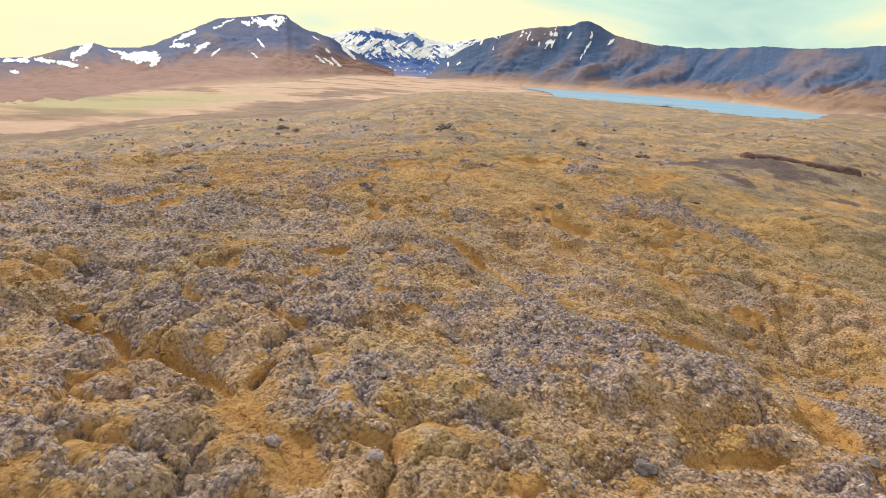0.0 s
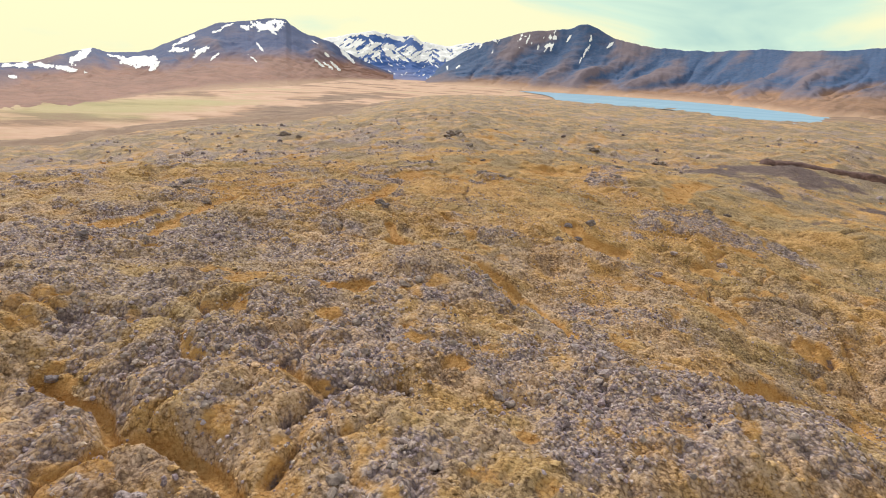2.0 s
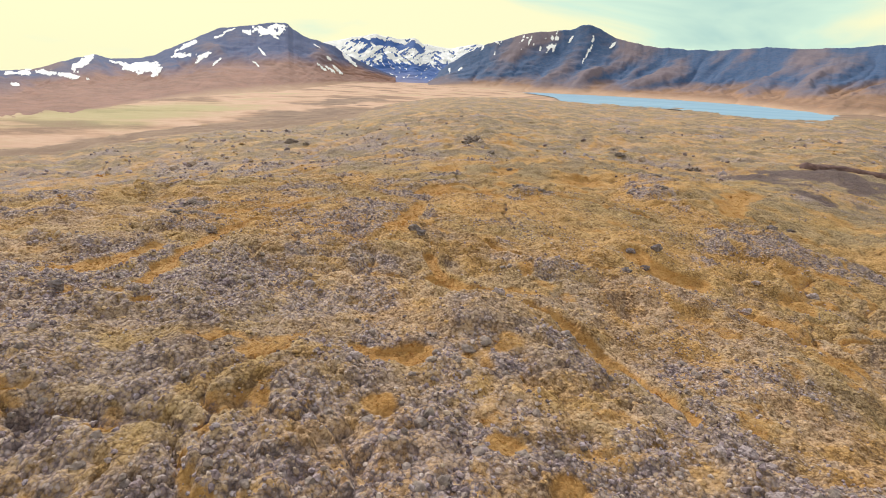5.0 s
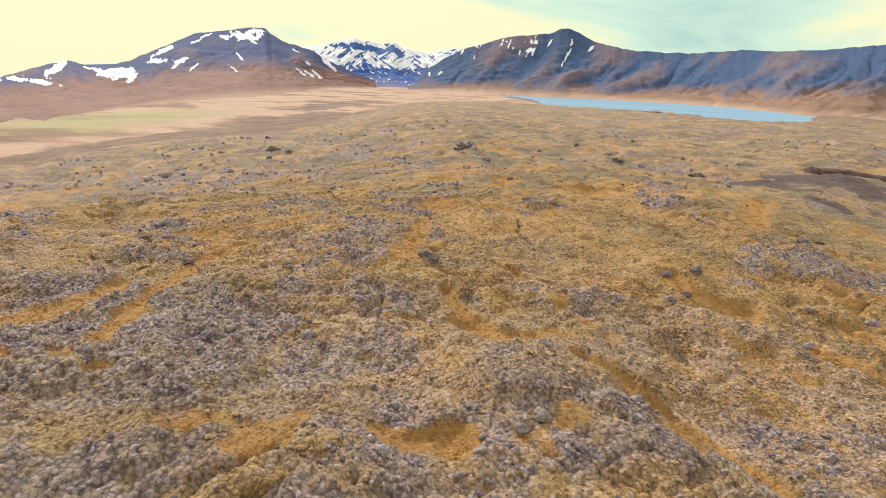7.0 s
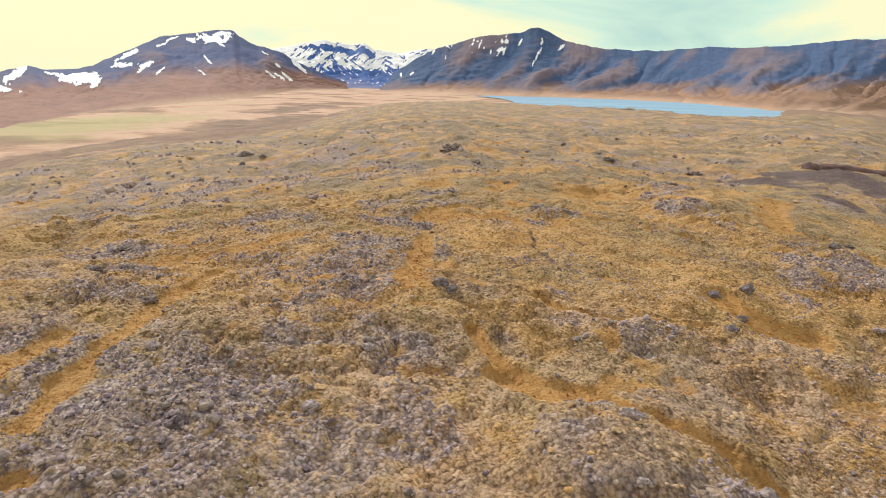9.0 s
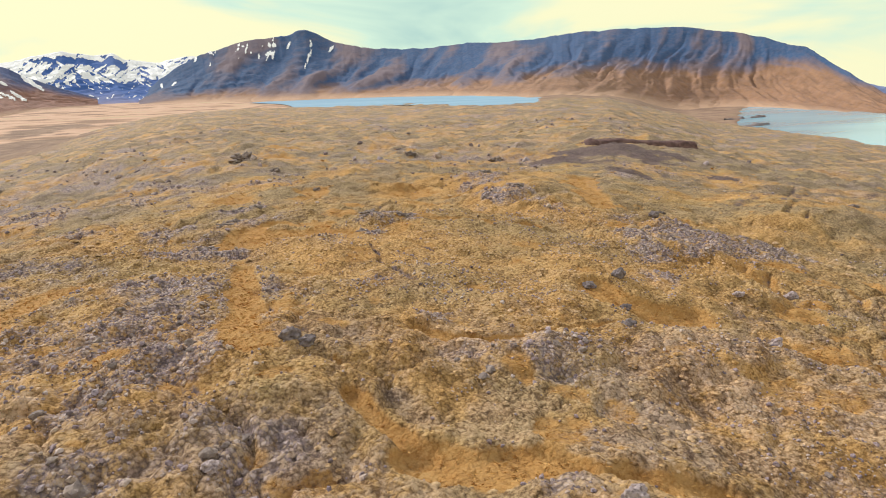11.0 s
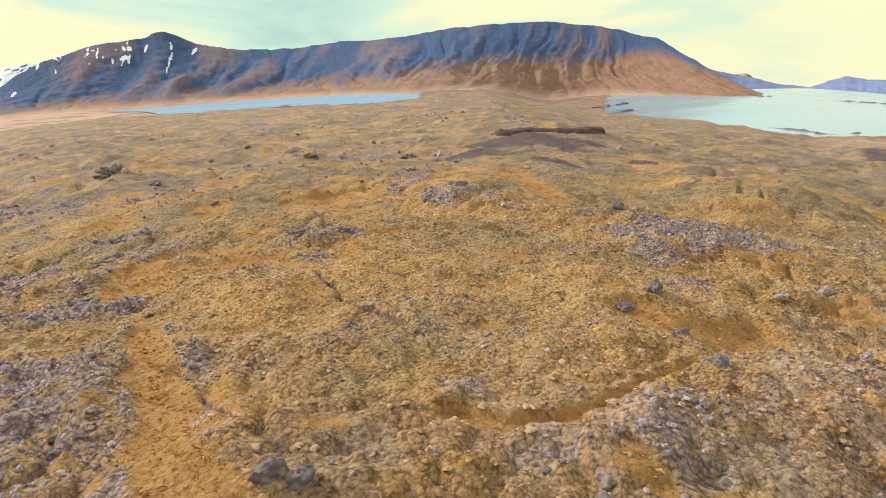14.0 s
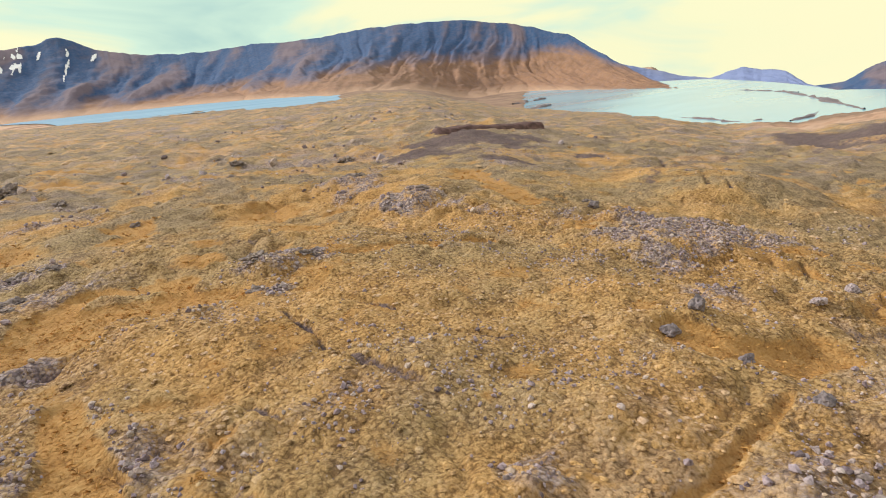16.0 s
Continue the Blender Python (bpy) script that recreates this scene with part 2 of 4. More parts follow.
def mountain_material(name, scree, rib, gully, foot, soft=0.10):
    """Bare slopes: pale scree below, ribs of rock and gullies with painted blue shade above; the slope carries its own
    lie:
    red along the foot, green the way up, blue how deep in a gully, alpha how high the scree reaches."""
    m, k, bsdf = material(name, 0.95)
    at = k.add("NewGeometry").outputs["Position"]
    slope = k.add("Attribute", attribute_name="slope")
    s = k.add("SeparateColor")
    k.link(slope.outputs["Color"], s.inputs[0])
    broad, patch, fine = k.noise(at, 0.0035, 5, 0.6), k.noise(at, 0.016, 6, 0.68), k.noise(at, 0.07, 4, 0.6)
    join = k.add("CombineXYZ")
    k.link(k.math("MULTIPLY", s.outputs[0], 26.0), join.inputs[0]), k.link(k.math("MULTIPLY", s.outputs[1], 7.0), join.inputs[1])
    layers = k.noise(join.outputs[0], 1.0, 6, 0.65, 0.6)
    up = k.math("SUBTRACT", s.outputs[1], slope.outputs["Alpha"])
    up = k.math("ADD", up, k.math("MULTIPLY", k.math("SUBTRACT", broad, 0.5), 0.14))
    up = k.math("ADD", up, k.math("MULTIPLY", k.math("SUBTRACT", layers, 0.5), 0.30))
    up = k.math("SUBTRACT", up, k.math("MULTIPLY", k.math("SUBTRACT", s.outputs[2], 0.5), 0.22))
    # blue shade painted into the gullies, by how deep each place lies
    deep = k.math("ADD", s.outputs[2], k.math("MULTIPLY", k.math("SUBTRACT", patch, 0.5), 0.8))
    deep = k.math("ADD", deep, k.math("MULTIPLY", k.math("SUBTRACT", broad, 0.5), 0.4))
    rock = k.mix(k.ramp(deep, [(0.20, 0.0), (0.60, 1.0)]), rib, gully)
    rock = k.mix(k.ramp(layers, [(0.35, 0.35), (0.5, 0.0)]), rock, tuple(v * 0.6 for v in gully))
    loose = k.ramp(k.math("ADD", k.math("MULTIPLY", patch, 0.6), k.math("MULTIPLY", layers, 0.4)), [(0.36, tuple(v * 0.72 for v in scree)), (0.50, scree), (0.66, tuple(min(1, v * 1.3) for v in scree))])
    col = k.mix(k.ramp(k.math("ADD", up, 0.5), [(0.5 - soft, 0.0), (0.5 + soft, 1.0)]), loose, rock)
    low = k.ramp(k.math("ADD", s.outputs[1], k.math("MULTIPLY", k.math("SUBTRACT", patch, 0.5), 0.14)), [(0.03, 1.0), (0.13, 0.0)])
    col = k.mix(low, col, foot)
    col = k.mix(k.ramp(fine, [(0.4, 0.0), (0.7, 0.18)]), col, tuple(min(1, v * 1.5) for v in rib))
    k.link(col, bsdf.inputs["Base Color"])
    bump(k, bsdf, k.math("ADD", layers, patch), 0.5, 12.0)
    return m


def water_material(name, tint, rough):
    m, k, bsdf = material(name, rough)
    at = k.add("NewGeometry").outputs["Position"]
    long = k.add("Mapping", i_Scale=(0.35, 1.0, 1.0), i_Rotation=(0, 0, 0.7))
    k.link(at, long.inputs["Vector"])
    k.link(k.ramp(k.noise(long.outputs[0], 0.006, 4, 0.5), [(0.3, tuple(v * 0.9 for v in tint)), (0.7, tint)]), bsdf.inputs["Base Color"])
    bsdf.inputs["Specular IOR Level"].default_value = 0.4
    k.link(k.ramp(k.noise(long.outputs[0], 0.01, 3, 0.5), [(0.35, rough * 0.7), (0.65, rough)]), bsdf.inputs["Roughness"])
    bump(k, bsdf, k.noise(at, 0.6, 3, 0.6), rough * 0.4, 0.15)
    return m


M_GROUND = ground_material()


def rubble_material():
    """Stones of many tones, mauve, brown and grey, some overgrown with pale lichen or moss."""
    m, k, bsdf = material("lichen_covered_lava", 0.92)
    at = k.add("NewGeometry")
    chance = at.outputs["Random Per Island"]
    fleck = k.noise(at.outputs["Position"], 7.0, 5, 0.65)
    each = k.ramp(chance, [(0.0, (0.15, 0.115, 0.118)), (0.2, (0.28, 0.215, 0.23)), (0.4, (0.42, 0.325, 0.325)), (0.55, (0.37, 0.315, 0.34)), (0.72, (0.46, 0.35, 0.27)), (0.86, (0.58, 0.48, 0.43)), (1.0, (0.52, 0.385, 0.25))])
    dirt = k.mix(k.ramp(fleck, [(0.36, 0.8), (0.50, 0.0)]), each, BASALT_AND_SHADE)
    k.link(k.mix(k.ramp(fleck, [(0.55, 0.0), (0.70, 0.7)]), dirt, LICHEN_LIGHT), bsdf.inputs["Base Color"])
    bump(k, bsdf, k.noise(at.outputs["Position"], 17.0, 4, 0.7), 0.7, 0.04)
    return m


M_STONE = rubble_material()
M_BASALT = speckled("bare_dark_lava", (0.065, 0.054, 0.055), (0.17, 0.14, 0.138), (0.31, 0.26, 0.25), 3.0, 0.9)


def cushion_material():
    m, k, bsdf = material("woolly_moss", 0.98)
    geo = k.add("NewGeometry")
    at = geo.outputs["Position"]
    tone, high, *_ = mossy_tone(k, at)
    own = k.math("MULTIPLY", k.math("SUBTRACT", geo.outputs["Random Per Island"], 0.42), 0.15)
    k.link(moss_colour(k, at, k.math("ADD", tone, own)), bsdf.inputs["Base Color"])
    bump(k, bsdf, high, 0.8, 0.12)
    return m


M_MOSS = cushion_material()
M_STRAW = speckled("dead_grass", (0.34, 0.165, 0.045), (0.52, 0.28, 0.08), (0.64, 0.39, 0.14), 1.2, 0.9, 0.25)
M_CRAG = speckled("weathered_lava_crag", (0.09, 0.072, 0.068), (0.22, 0.175, 0.155), (0.42, 0.34, 0.28), 2.2, 0.92)
M_EARTH = speckled("red_brown_spoil", (0.06, 0.038, 0.036), (0.125, 0.072, 0.062), (0.21, 0.13, 0.11), 0.8)
M_SNOW = speckled("old_snow", (0.80, 0.82, 0.80), (0.90, 0.90, 0.86), (0.95, 0.94, 0.90), 0.02, 0.7)
# the blue and violet of distance haze are put into the rock colours
M_PEAK = mountain_material("hazy_slate_slopes", (0.29, 0.165, 0.095), (0.175, 0.138, 0.155), (0.045, 0.095, 0.195), (0.50, 0.32, 0.20))
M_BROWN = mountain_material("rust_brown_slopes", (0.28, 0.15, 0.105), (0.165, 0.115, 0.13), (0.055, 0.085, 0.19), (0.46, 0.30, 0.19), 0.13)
M_FAR = mountain_material("haze_blue_far_slopes", (0.17, 0.20, 0.36), (0.09, 0.16, 0.38), (0.05, 0.12, 0.34), (0.25, 0.21, 0.27))
M_DUSK = mountain_material("haze_violet_far_slopes", (0.31, 0.27, 0.33), (0.25, 0.28, 0.42), (0.20, 0.25, 0.42), (0.33, 0.27, 0.29))
M_LAKE = water_material("lake_water", (0.21, 0.39, 0.54), 0.5)
M_SEA = water_material("fjord_water", (0.24, 0.50, 0.62), 0.2)


# ---- numeric noise for shapes ----
def hashed(ix, iy, seed):
    h = (ix.astype(np.int64) * 374761393 + iy.astype(np.int64) * 668265263 + seed * 144269504) & 0xFFFFFFFF
    h = ((h ^ (h >> 13)) * 1274126177) & 0xFFFFFFFF
    return ((h ^ (h >> 16)) & 0xFFFFFF) / 0xFFFFFF


def vnoise(x, y, seed=0):
    """Smooth noise from -1 to 1 with a cell of one unit."""
    ix, iy = np.floor(x), np.floor(y)
    fx, fy = x - ix, y - iy
    fx, fy = fx * fx * (3 - 2 * fx), fy * fy * (3 - 2 * fy)
    a, b = hashed(ix, iy, seed), hashed(ix + 1, iy, seed)
    c, d = hashed(ix, iy + 1, seed), hashed(ix + 1, iy + 1, seed)
    return 2 * ((a * (1 - fx) + b * fx) * (1 - fy) + (c * (1 - fx) + d * fx) * fy) - 1


def fbm(x, y, size, octaves=4, seed=0, gain=0.5):
    total, amp = 0.0, 1.0
    for o in range(octaves):
        ca, sa = math.cos(0.6 * o + 0.3), math.sin(0.6 * o + 0.3)
        total = total + amp * vnoise((x * ca - y * sa) / size * 2**o, (x * sa + y * ca) / size * 2**o, seed + o)
        amp *= gain
    return total


def lumps(x, y, size, seed=0):
    """Rounded cushions packed side by side: 1 at the middle of a cushion, 0 in the cracks."""
    u, v = x / size, y / size
    ix, iy = np.floor(u), np.floor(v)
    best = np.full(np.shape(u), 9.0)
    for dx in (-1, 0, 1):
        for dy in (-1, 0, 1):
            px = ix + dx + 0.15 + 0.7 * hashed(ix + dx, iy + dy, seed)
            py = iy + dy + 0.15 + 0.7 * hashed(ix + dx, iy + dy, seed + 7)
            best = np.minimum(best, (u - px) ** 2 + (v - py) ** 2)
    return np.clip(1 - best * 1.5, 0, 1)


def seams(x, y, size, seed=0):
    """How far each place lies inside its plate of crust, 0 on the seam between two plates, and how high the plate stands."""
    u, v = x / size, y / size
    ix, iy = np.floor(u), np.floor(v)
    one, two, level = np.full(np.shape(u), 9.0), np.full(np.shape(u), 9.0), np.zeros(np.shape(u))
    for dx in (-1, 0, 1):
        for dy in (-1, 0, 1):
            px = ix + dx + 0.1 + 0.8 * hashed(ix + dx, iy + dy, seed)
            py = iy + dy + 0.1 + 0.8 * hashed(ix + dx, iy + dy, seed + 7)
            d = np.hypot(u - px, v - py)
            level = np.where(d < one, hashed(ix + dx, iy + dy, seed + 11), level)
            two = np.minimum(two, np.maximum(one, d))
            one = np.minimum(one, d)
    return (two - one) * size / 2, level


def ease(lo, hi, v):
    t = np.clip((v - lo) / (hi - lo), 0, 1)
    return t * t * (3 - 2 * t)


# ---- the lie of the land ----
MID = (-11.0, 45.0)  # middle of the lava field as flown over
LAKE_Z, SEA_Z = -8.0, -80.0
# heading from the middle (degrees clockwise from +y), reach of the lava, level of its edge
RIM_AZ = (-180, -60, -35, -22, -14, -9, 0, 6, 9, 12, 20, 24, 27, 31, 34, 38, 44, 47, 50.5, 53, 55.6, 58, 61.5, 64, 67.3, 70, 73, 77, 100, 180)
RIM_R = (700, 450, 461, 640, 720, 830, 1500, 1330, 1230, 1070, 1070, 820, 770, 795, 950, 1300, 1500, 1440, 1300, 1195, 1107, 1010, 905, 826, 826, 795, 861, 900, 700, 700)
RIM_Z = (-40, -42, -40, -37, -34, -30, -16, -8, -8, -8, -8, -8, -8, -7.5, -6.2, -16, -60, -78, -80, -80, -80, -80, -80, -80, -80, -80, -80, -76, -60, -40)


def polar(x, y):
    return np.degrees(np.arctan2(x - MID[0], y - MID[1])), np.hypot(x - MID[0], y - MID[1])


def near_line(x, y, pts):
    """The distance to a line of points."""
    best = np.full(np.shape(x), 1e9)
    for (ax, ay), (bx, by) in zip(pts, pts[1:]):
        dx, dy = bx - ax, by - ay
        t = np.clip(((x - ax) * dx + (y - ay) * dy) / (dx * dx + dy * dy), 0, 1)
        best = np.minimum(best, np.hypot(x - ax - t * dx, y - ay - t * dy))
    return best


# hollows and gullies full of dead grass: their line, half width and depth
GULLIES = [
    ([(-8.5, 66.6), (-7.8, 64.0), (-7.0, 61.6)], 0.4, 0.55),
    ([(-7.0, 60.9), (-5.6, 59.9), (-4.0, 59.2), (-2.8, 58.3)], 0.95, 0.7),
    ([(-2.4, 58.0), (-0.9, 57.0)], 0.4, 0.6),
    ([(-0.9, 57.0), (0.7, 55.6), (2.6, 53.6), (4.2, 51.2), (5.4, 48.2), (6.5, 44.6)], 0.95, 1.0),
    ([(11.6, 76.0), (12.7, 73.8), (14.4, 72.6), (16.6, 71.8)], 1.15, 0.75),
    ([(9.6, 71.0), (7.1, 70.7), (4.4, 70.6), (2.3, 70.4), (0.2, 70.8)], 0.25, 0.3),
    ([(-2.9, 72.6), (-1.8, 71.2), (1.0, 70.2)], 0.4, 0.4),
]
GULLIES_WEST = [
    ([(-22.4, 90.5), (-26.4, 84.5), (-30.2, 82.0), (-32.4, 80.9)], 1.1, 0.3),
    ([(-26.6, 77.5), (-27.7, 70.0), (-27.8, 63.5), (-27.6, 59.5), (-27.2, 55.0)], 0.55, 0.35),
    ([(-34.2, 55.8), (-31.7, 59.5), (-30.6, 63.9)], 0.9, 0.3),
    ([(-22.4, 33.4), (-19.4, 31.7), (-17.4, 30.6), (-16.2, 28.8), (-13.9, 28.6), (-11.6, 27.3), (-9.8, 25.4)], 0.3, 0.65),
    ([(-8.8, 24.3), (-7.5, 22.4), (-5.6, 21.4), (-4.7, 19.4)], 0.6, 0.2),
    ([(-11.8, 47.8), (-10.2, 46.9), (-8.6, 47.7), (-8.2, 46.4)], 0.6, 0.4),
    ([(12.2, 24.6), (14.8, 25.6), (17.2, 26.4)], 0.45, 0.35),
    ([(17.6, 42.6), (22.5, 45.6), (26.0, 44.6), (25.3, 38.4), (22.5, 30.4)], 1.2, 1.4),
]
GULLIES_NORTH = [
    ([(-10.2, 90.4), (-10.9, 84.8), (-11.2, 79.0), (-12.3, 76.7), (-12.1, 71.6)], 0.8, 0.3),
    ([(-11.4, 98.8), (-8.2, 102.8), (-4.8, 101.4), (-1.2, 98.2)], 1.1, 0.3),
    ([(-10.4, 101.8), (-5.8, 105.8), (-1.6, 103.2)], 1.0, 0.25),
    ([(8.0, 97.5), (12.0, 97.6), (15.0, 96.4), (18.0, 95.4)], 0.7, 0.3),
    ([(48.0, 127.5), (42.0, 121.0), (37.0, 110.0), (34.0, 105.0)], 1.8, 0.4),
]
# rounder patches of dead grass: x, y, radius
PATCHES = [(-16.6, 45.7, 0.95), (-19.3, 46.4, 0.6), (-8.3, 47.3, 0.9), (-21.2, 32.8, 1.1), (-9.6, 41.6, 0.8), (-4.0, 39.4, 0.8), (-9.9, 33.2, 0.6), (-1.7, 36.6, 0.8), (24.6, 60.1, 1.3), (1.3, 30.6, 0.6), (-1.4, 21.2, 0.7),
           (30.0, 56.0, 1.6), (22.6, 58.9, 1.6), (19.6, 65.6, 1.8), (-25.1, 51.2, 0.7), (-31.2, 81.6, 1.6), (-9.4, 79.6, 1.0), (-12.0, 77.0, 1.0)]
PATCHES_NORTH = [(16.8, 128.0, 3.6), (13.2, 113.5, 2.2), (1.0, 106.4, 1.6), (-3.0, 100.4, 1.6), (-8.5, 99.3, 2.0), (1.8, 125.8, 2.6), (29.8, 94.7, 1.3), (5.0, 115.6, 1.6), (20.0, 118.5, 1.8), (-7.6, 131.3, 3.0), (7.7, 191.0, 4.5),
                 (12.0, 212.0, 5.0), (26.8, 93.0, 1.3), (26.3, 71.3, 1.6), (3.0, 130.0, 2.5), (29.0, 77.0, 1.8), (33.7, 78.8, 1.6)]
# open cracks in the lava crust
CRACKS = [([(0.1, 91.6), (-0.1, 88.4), (-0.6, 86.8)], 0.3, 0.35), ([(-0.5, 86.0), (-0.1, 83.7), (0.1, 81.0)], 0.3, 0.3), ([(3.5, 84.0), (4.9, 83.2), (7.9, 79.9)], 0.26, 0.22), ([(-5.2, 84.8), (-5.0, 82.5)], 0.28, 0.3),
          ([(-11.9, 96.3), (-10.0, 96.3), (-7.6, 97.1), (-5.5, 96.9)], 0.36, 0.45), ([(-25.7, 130.0), (-16.2, 119.6), (-8.4, 117.0), (-5.5, 119.2)], 0.6, 0.6), ([(-24.0, 119.8), (-18.6, 114.9), (-13.4, 114.3)], 0.5, 0.5),
          ([(-10.1, 87.1), (-9.9, 81.0), (-9.8, 76.2)], 0.24, 0.25), ([(2.3, 92.4), (4.3, 88.0)], 0.24, 0.2)]
CRACKS_EAST = [([(66.5, 102), (60.5, 98.5), (56.2, 96)], 0.36, 0.5), ([(68.5, 100.5), (62.5, 97), (56.7, 93.6)], 0.36, 0.5), ([(98.2, 126.5), (88, 119), (79.3, 114.7)], 0.6, 0.7), ([(79, 112), (77, 106), (73, 100)], 0.4, 0.5)]
# worn tracks of bare earth
TRACKS = [([(57, 104), (66, 108), (75, 112.5), (90, 115.3), (106, 116.3), (130, 113), (165, 112)], 1.0, 0.5), ([(64.9, 166.5), (49, 164), (36, 172), (26, 178)], 1.1, 0.45), ([(48.9, 128), (40, 112), (43, 106)], 0.7, 0.35)]
# crusts of grey lichen-covered rubble: x, y, radius
CRUSTS = [(-21.6, 42.6, 5), (-20.0, 55.4, 4), (-26.1, 42.8, 4), (-16.5, 34.9, 3), (-4.9, 49.8, 3), (-16.0, 66.7, 4), (-11.9, 40.2, 3), (-11.7, 54.9, 3.5), (2.0, 40.5, 1.6), (8.6, 38.6, 2), (-7.7, 36.3, 2.5), (-36.5, 85.0, 3.5),
          (-20.5, 39.2, 4), (-15.6, 32.4, 2.2), (13.6, 36.0, 4.5), (9.0, 37.2, 2), (2.1, 24.8, 3), (-17.7, 27.5, 2), (25.8, 35.6, 3.5), (-14.8, 53.3, 3.5), (-6.2, 34.8, 2), (-13.5, 17.4, 3), (-3.8, 46.0, 2), (17.2, 32.6, 3.5), (-12.4, 30.0, 1.6)]
CRUSTS_NORTH = [(-5.4, 54.3, 2.6), (-31.1, 72.6, 2.5), (-22.5, 60.7, 4), (-25.3, 58.2, 2), (-12.4, 63.4, 2.5), (-18.6, 63.5, 3), (-16.6, 69.3, 3), (3.7, 98.8, 3.4), (1.0, 95.8, 2.2), (6.6, 98.9, 2.8), (-7.8, 116.0, 4), (-9.0, 108.5, 3.6),
                (29.3, 84.4, 5), (42.0, 86.0, 6), (25.0, 87.8, 4.5), (35.0, 91.0, 6), (35.0, 83.0, 5), (23.5, 111.5, 6), (31.0, 131.0, 4), (-15.6, 83.0, 2.5), (-15.4, 73.0, 3), (-18.2, 79.5, 2.5), (-1.0, 73.6, 1.2), (22.9, 83.0, 3), (-12.4, 97.7, 2.6), (-15.7, 98.5, 3), (19.5, 79.0, 2), (-15.9, 110.5, 3)]
CRUSTS_FAR = [(27.2, 123.8, 3.5), (-38.1, 152.0, 5), (24.9, 173.0, 5), (-55.0, 120.0, 7), (-70.0, 170.0, 9), (60.0, 132.0, 5), (-30.0, 190.0, 8), (-42.0, 100.0, 5)]


# broad swells and dips of the crust: x, y, radius, height
SWELLS = [(-3, 54, 7, 1.3), (-10.5, 72, 6, 1.2), (68, 99, 17, 4.2), (50, 82, 9, -1.2), (107, 166, 22, 3.2), (-15, 27, 6, -1.6), (31, 113, 9, 1.8), (13, 79, 5, 0.8), (17, 124, 8, -1.5), (-2, 178, 25, 1.6), (-38, 82, 9, -1.0), (-60, 218, 25, 1.5),
          (30, 48, 11, -4.0), (24, 66, 7, -1.6), (-23, 31, 5, -1.6), (4, 55, 3, -0.5), (9, 99, 7, 1.0), (5.5, 51.5, 5, -1.2), (14.5, 70.5, 3.5, -1.0), (10, 60, 6, -1.1), (-21, 36, 8, -0.8)]


# domes of crust with steep broken edges: x, y, half lengths, height
DOMES = [(13, 34.2, 7, 6.2, 1.2), (-4.4, 53.4, 3.4, 3.2, 0.45), (3, 89, 13, 9, 0.35), (-12.5, 31.2, 4, 3, 0.5), (-19, 61, 6.5, 13, 0.4), (2.6, 67.4, 4.2, 1.9, 0.7), (11.5, 66.2, 4.4, 3.0, 0.6), (5.5, 74.0, 4.5, 2.4, 0.45), (3.7, 98.8, 2.4, 1.8, 0.6),
         (29, 86, 8, 5, 0.6), (-34, 77, 3, 5, 0.6), (-8, 116, 4, 3, 0.6), (23.5, 111.5, 5, 3, 0.7), (60, 96, 9, 6, 0.9), (-42, 100, 8, 6, 0.8), (30, 131, 5, 3, 0.7), (14, 150, 8, 5, 0.8), (-30, 140, 9, 6, 0.9)]


def bed(x, y):
    """The broad shape of the ground without its bumps."""
    az, r = polar(x, y)
    rim, rim_z = np.interp(az, RIM_AZ, RIM_R), np.interp(az, RIM_AZ, RIM_Z)
    rim = rim * (1 + 0.035 * fbm(x, y, 110, 5, 31, 0.6))
    w = np.clip((r - 60) / (rim - 60), 0, 1)
    lava = w**0.85 * rim_z
    xl, yl = np.clip(x, -60, 75), np.clip(y, 0, 130) - 50
    lava = lava + (0.12 - 0.088 * xl + 0.0089 * yl - 0.00091 * xl * xl + 0.00107 * xl * yl) * (1 - ease(60, 150, r))
    for bx, by, half, up in SWELLS:
        lava = lava + up * np.exp(-(((x - bx) ** 2 + (y - by) ** 2) / half**2))
    sag = 4.0 * np.sin(np.pi * w) * ease(3, 9, az) * (1 - ease(34, 42, az))
    lava = lava - sag
    valley = -42 + 0.016 * np.clip(y - 400, -400, 9000) * ease(-34, -12, az)
    lake, sea = -9.6 + 3.4 * ease(30.5, 33.5, az), -96.0 - 0.3 * np.clip(r - 1300, 0, None) * ease(60, 66, az)
    plain = valley * (1 - ease(4, 7.5, az)) + lake * ease(4, 7.5, az)
    flat = ease(37, 45, az)
    plain = plain * (1 - flat) - 78.6 * flat
    open_water = ease(48.7, 50.2, az + 0.5 * fbm(x, y, 130, 3, 32))
    plain = plain * (1 - open_water) + sea * open_water
    inland = ease(73, 79, az)
    plain = plain * (1 - inland) + inland * (-76 - 0.09 * np.clip(r - 1300, 0, None))
    plain = np.where(np.abs(az) > 110, -42, plain)
    out = ease(1.0, 1.035, r / rim)
    return lava * (1 - out) + np.minimum(plain, rim_z + 70 * (1 - ease(4.0, 8.0, az)) + 70 * ease(75, 78, az)) * out, out, az, r


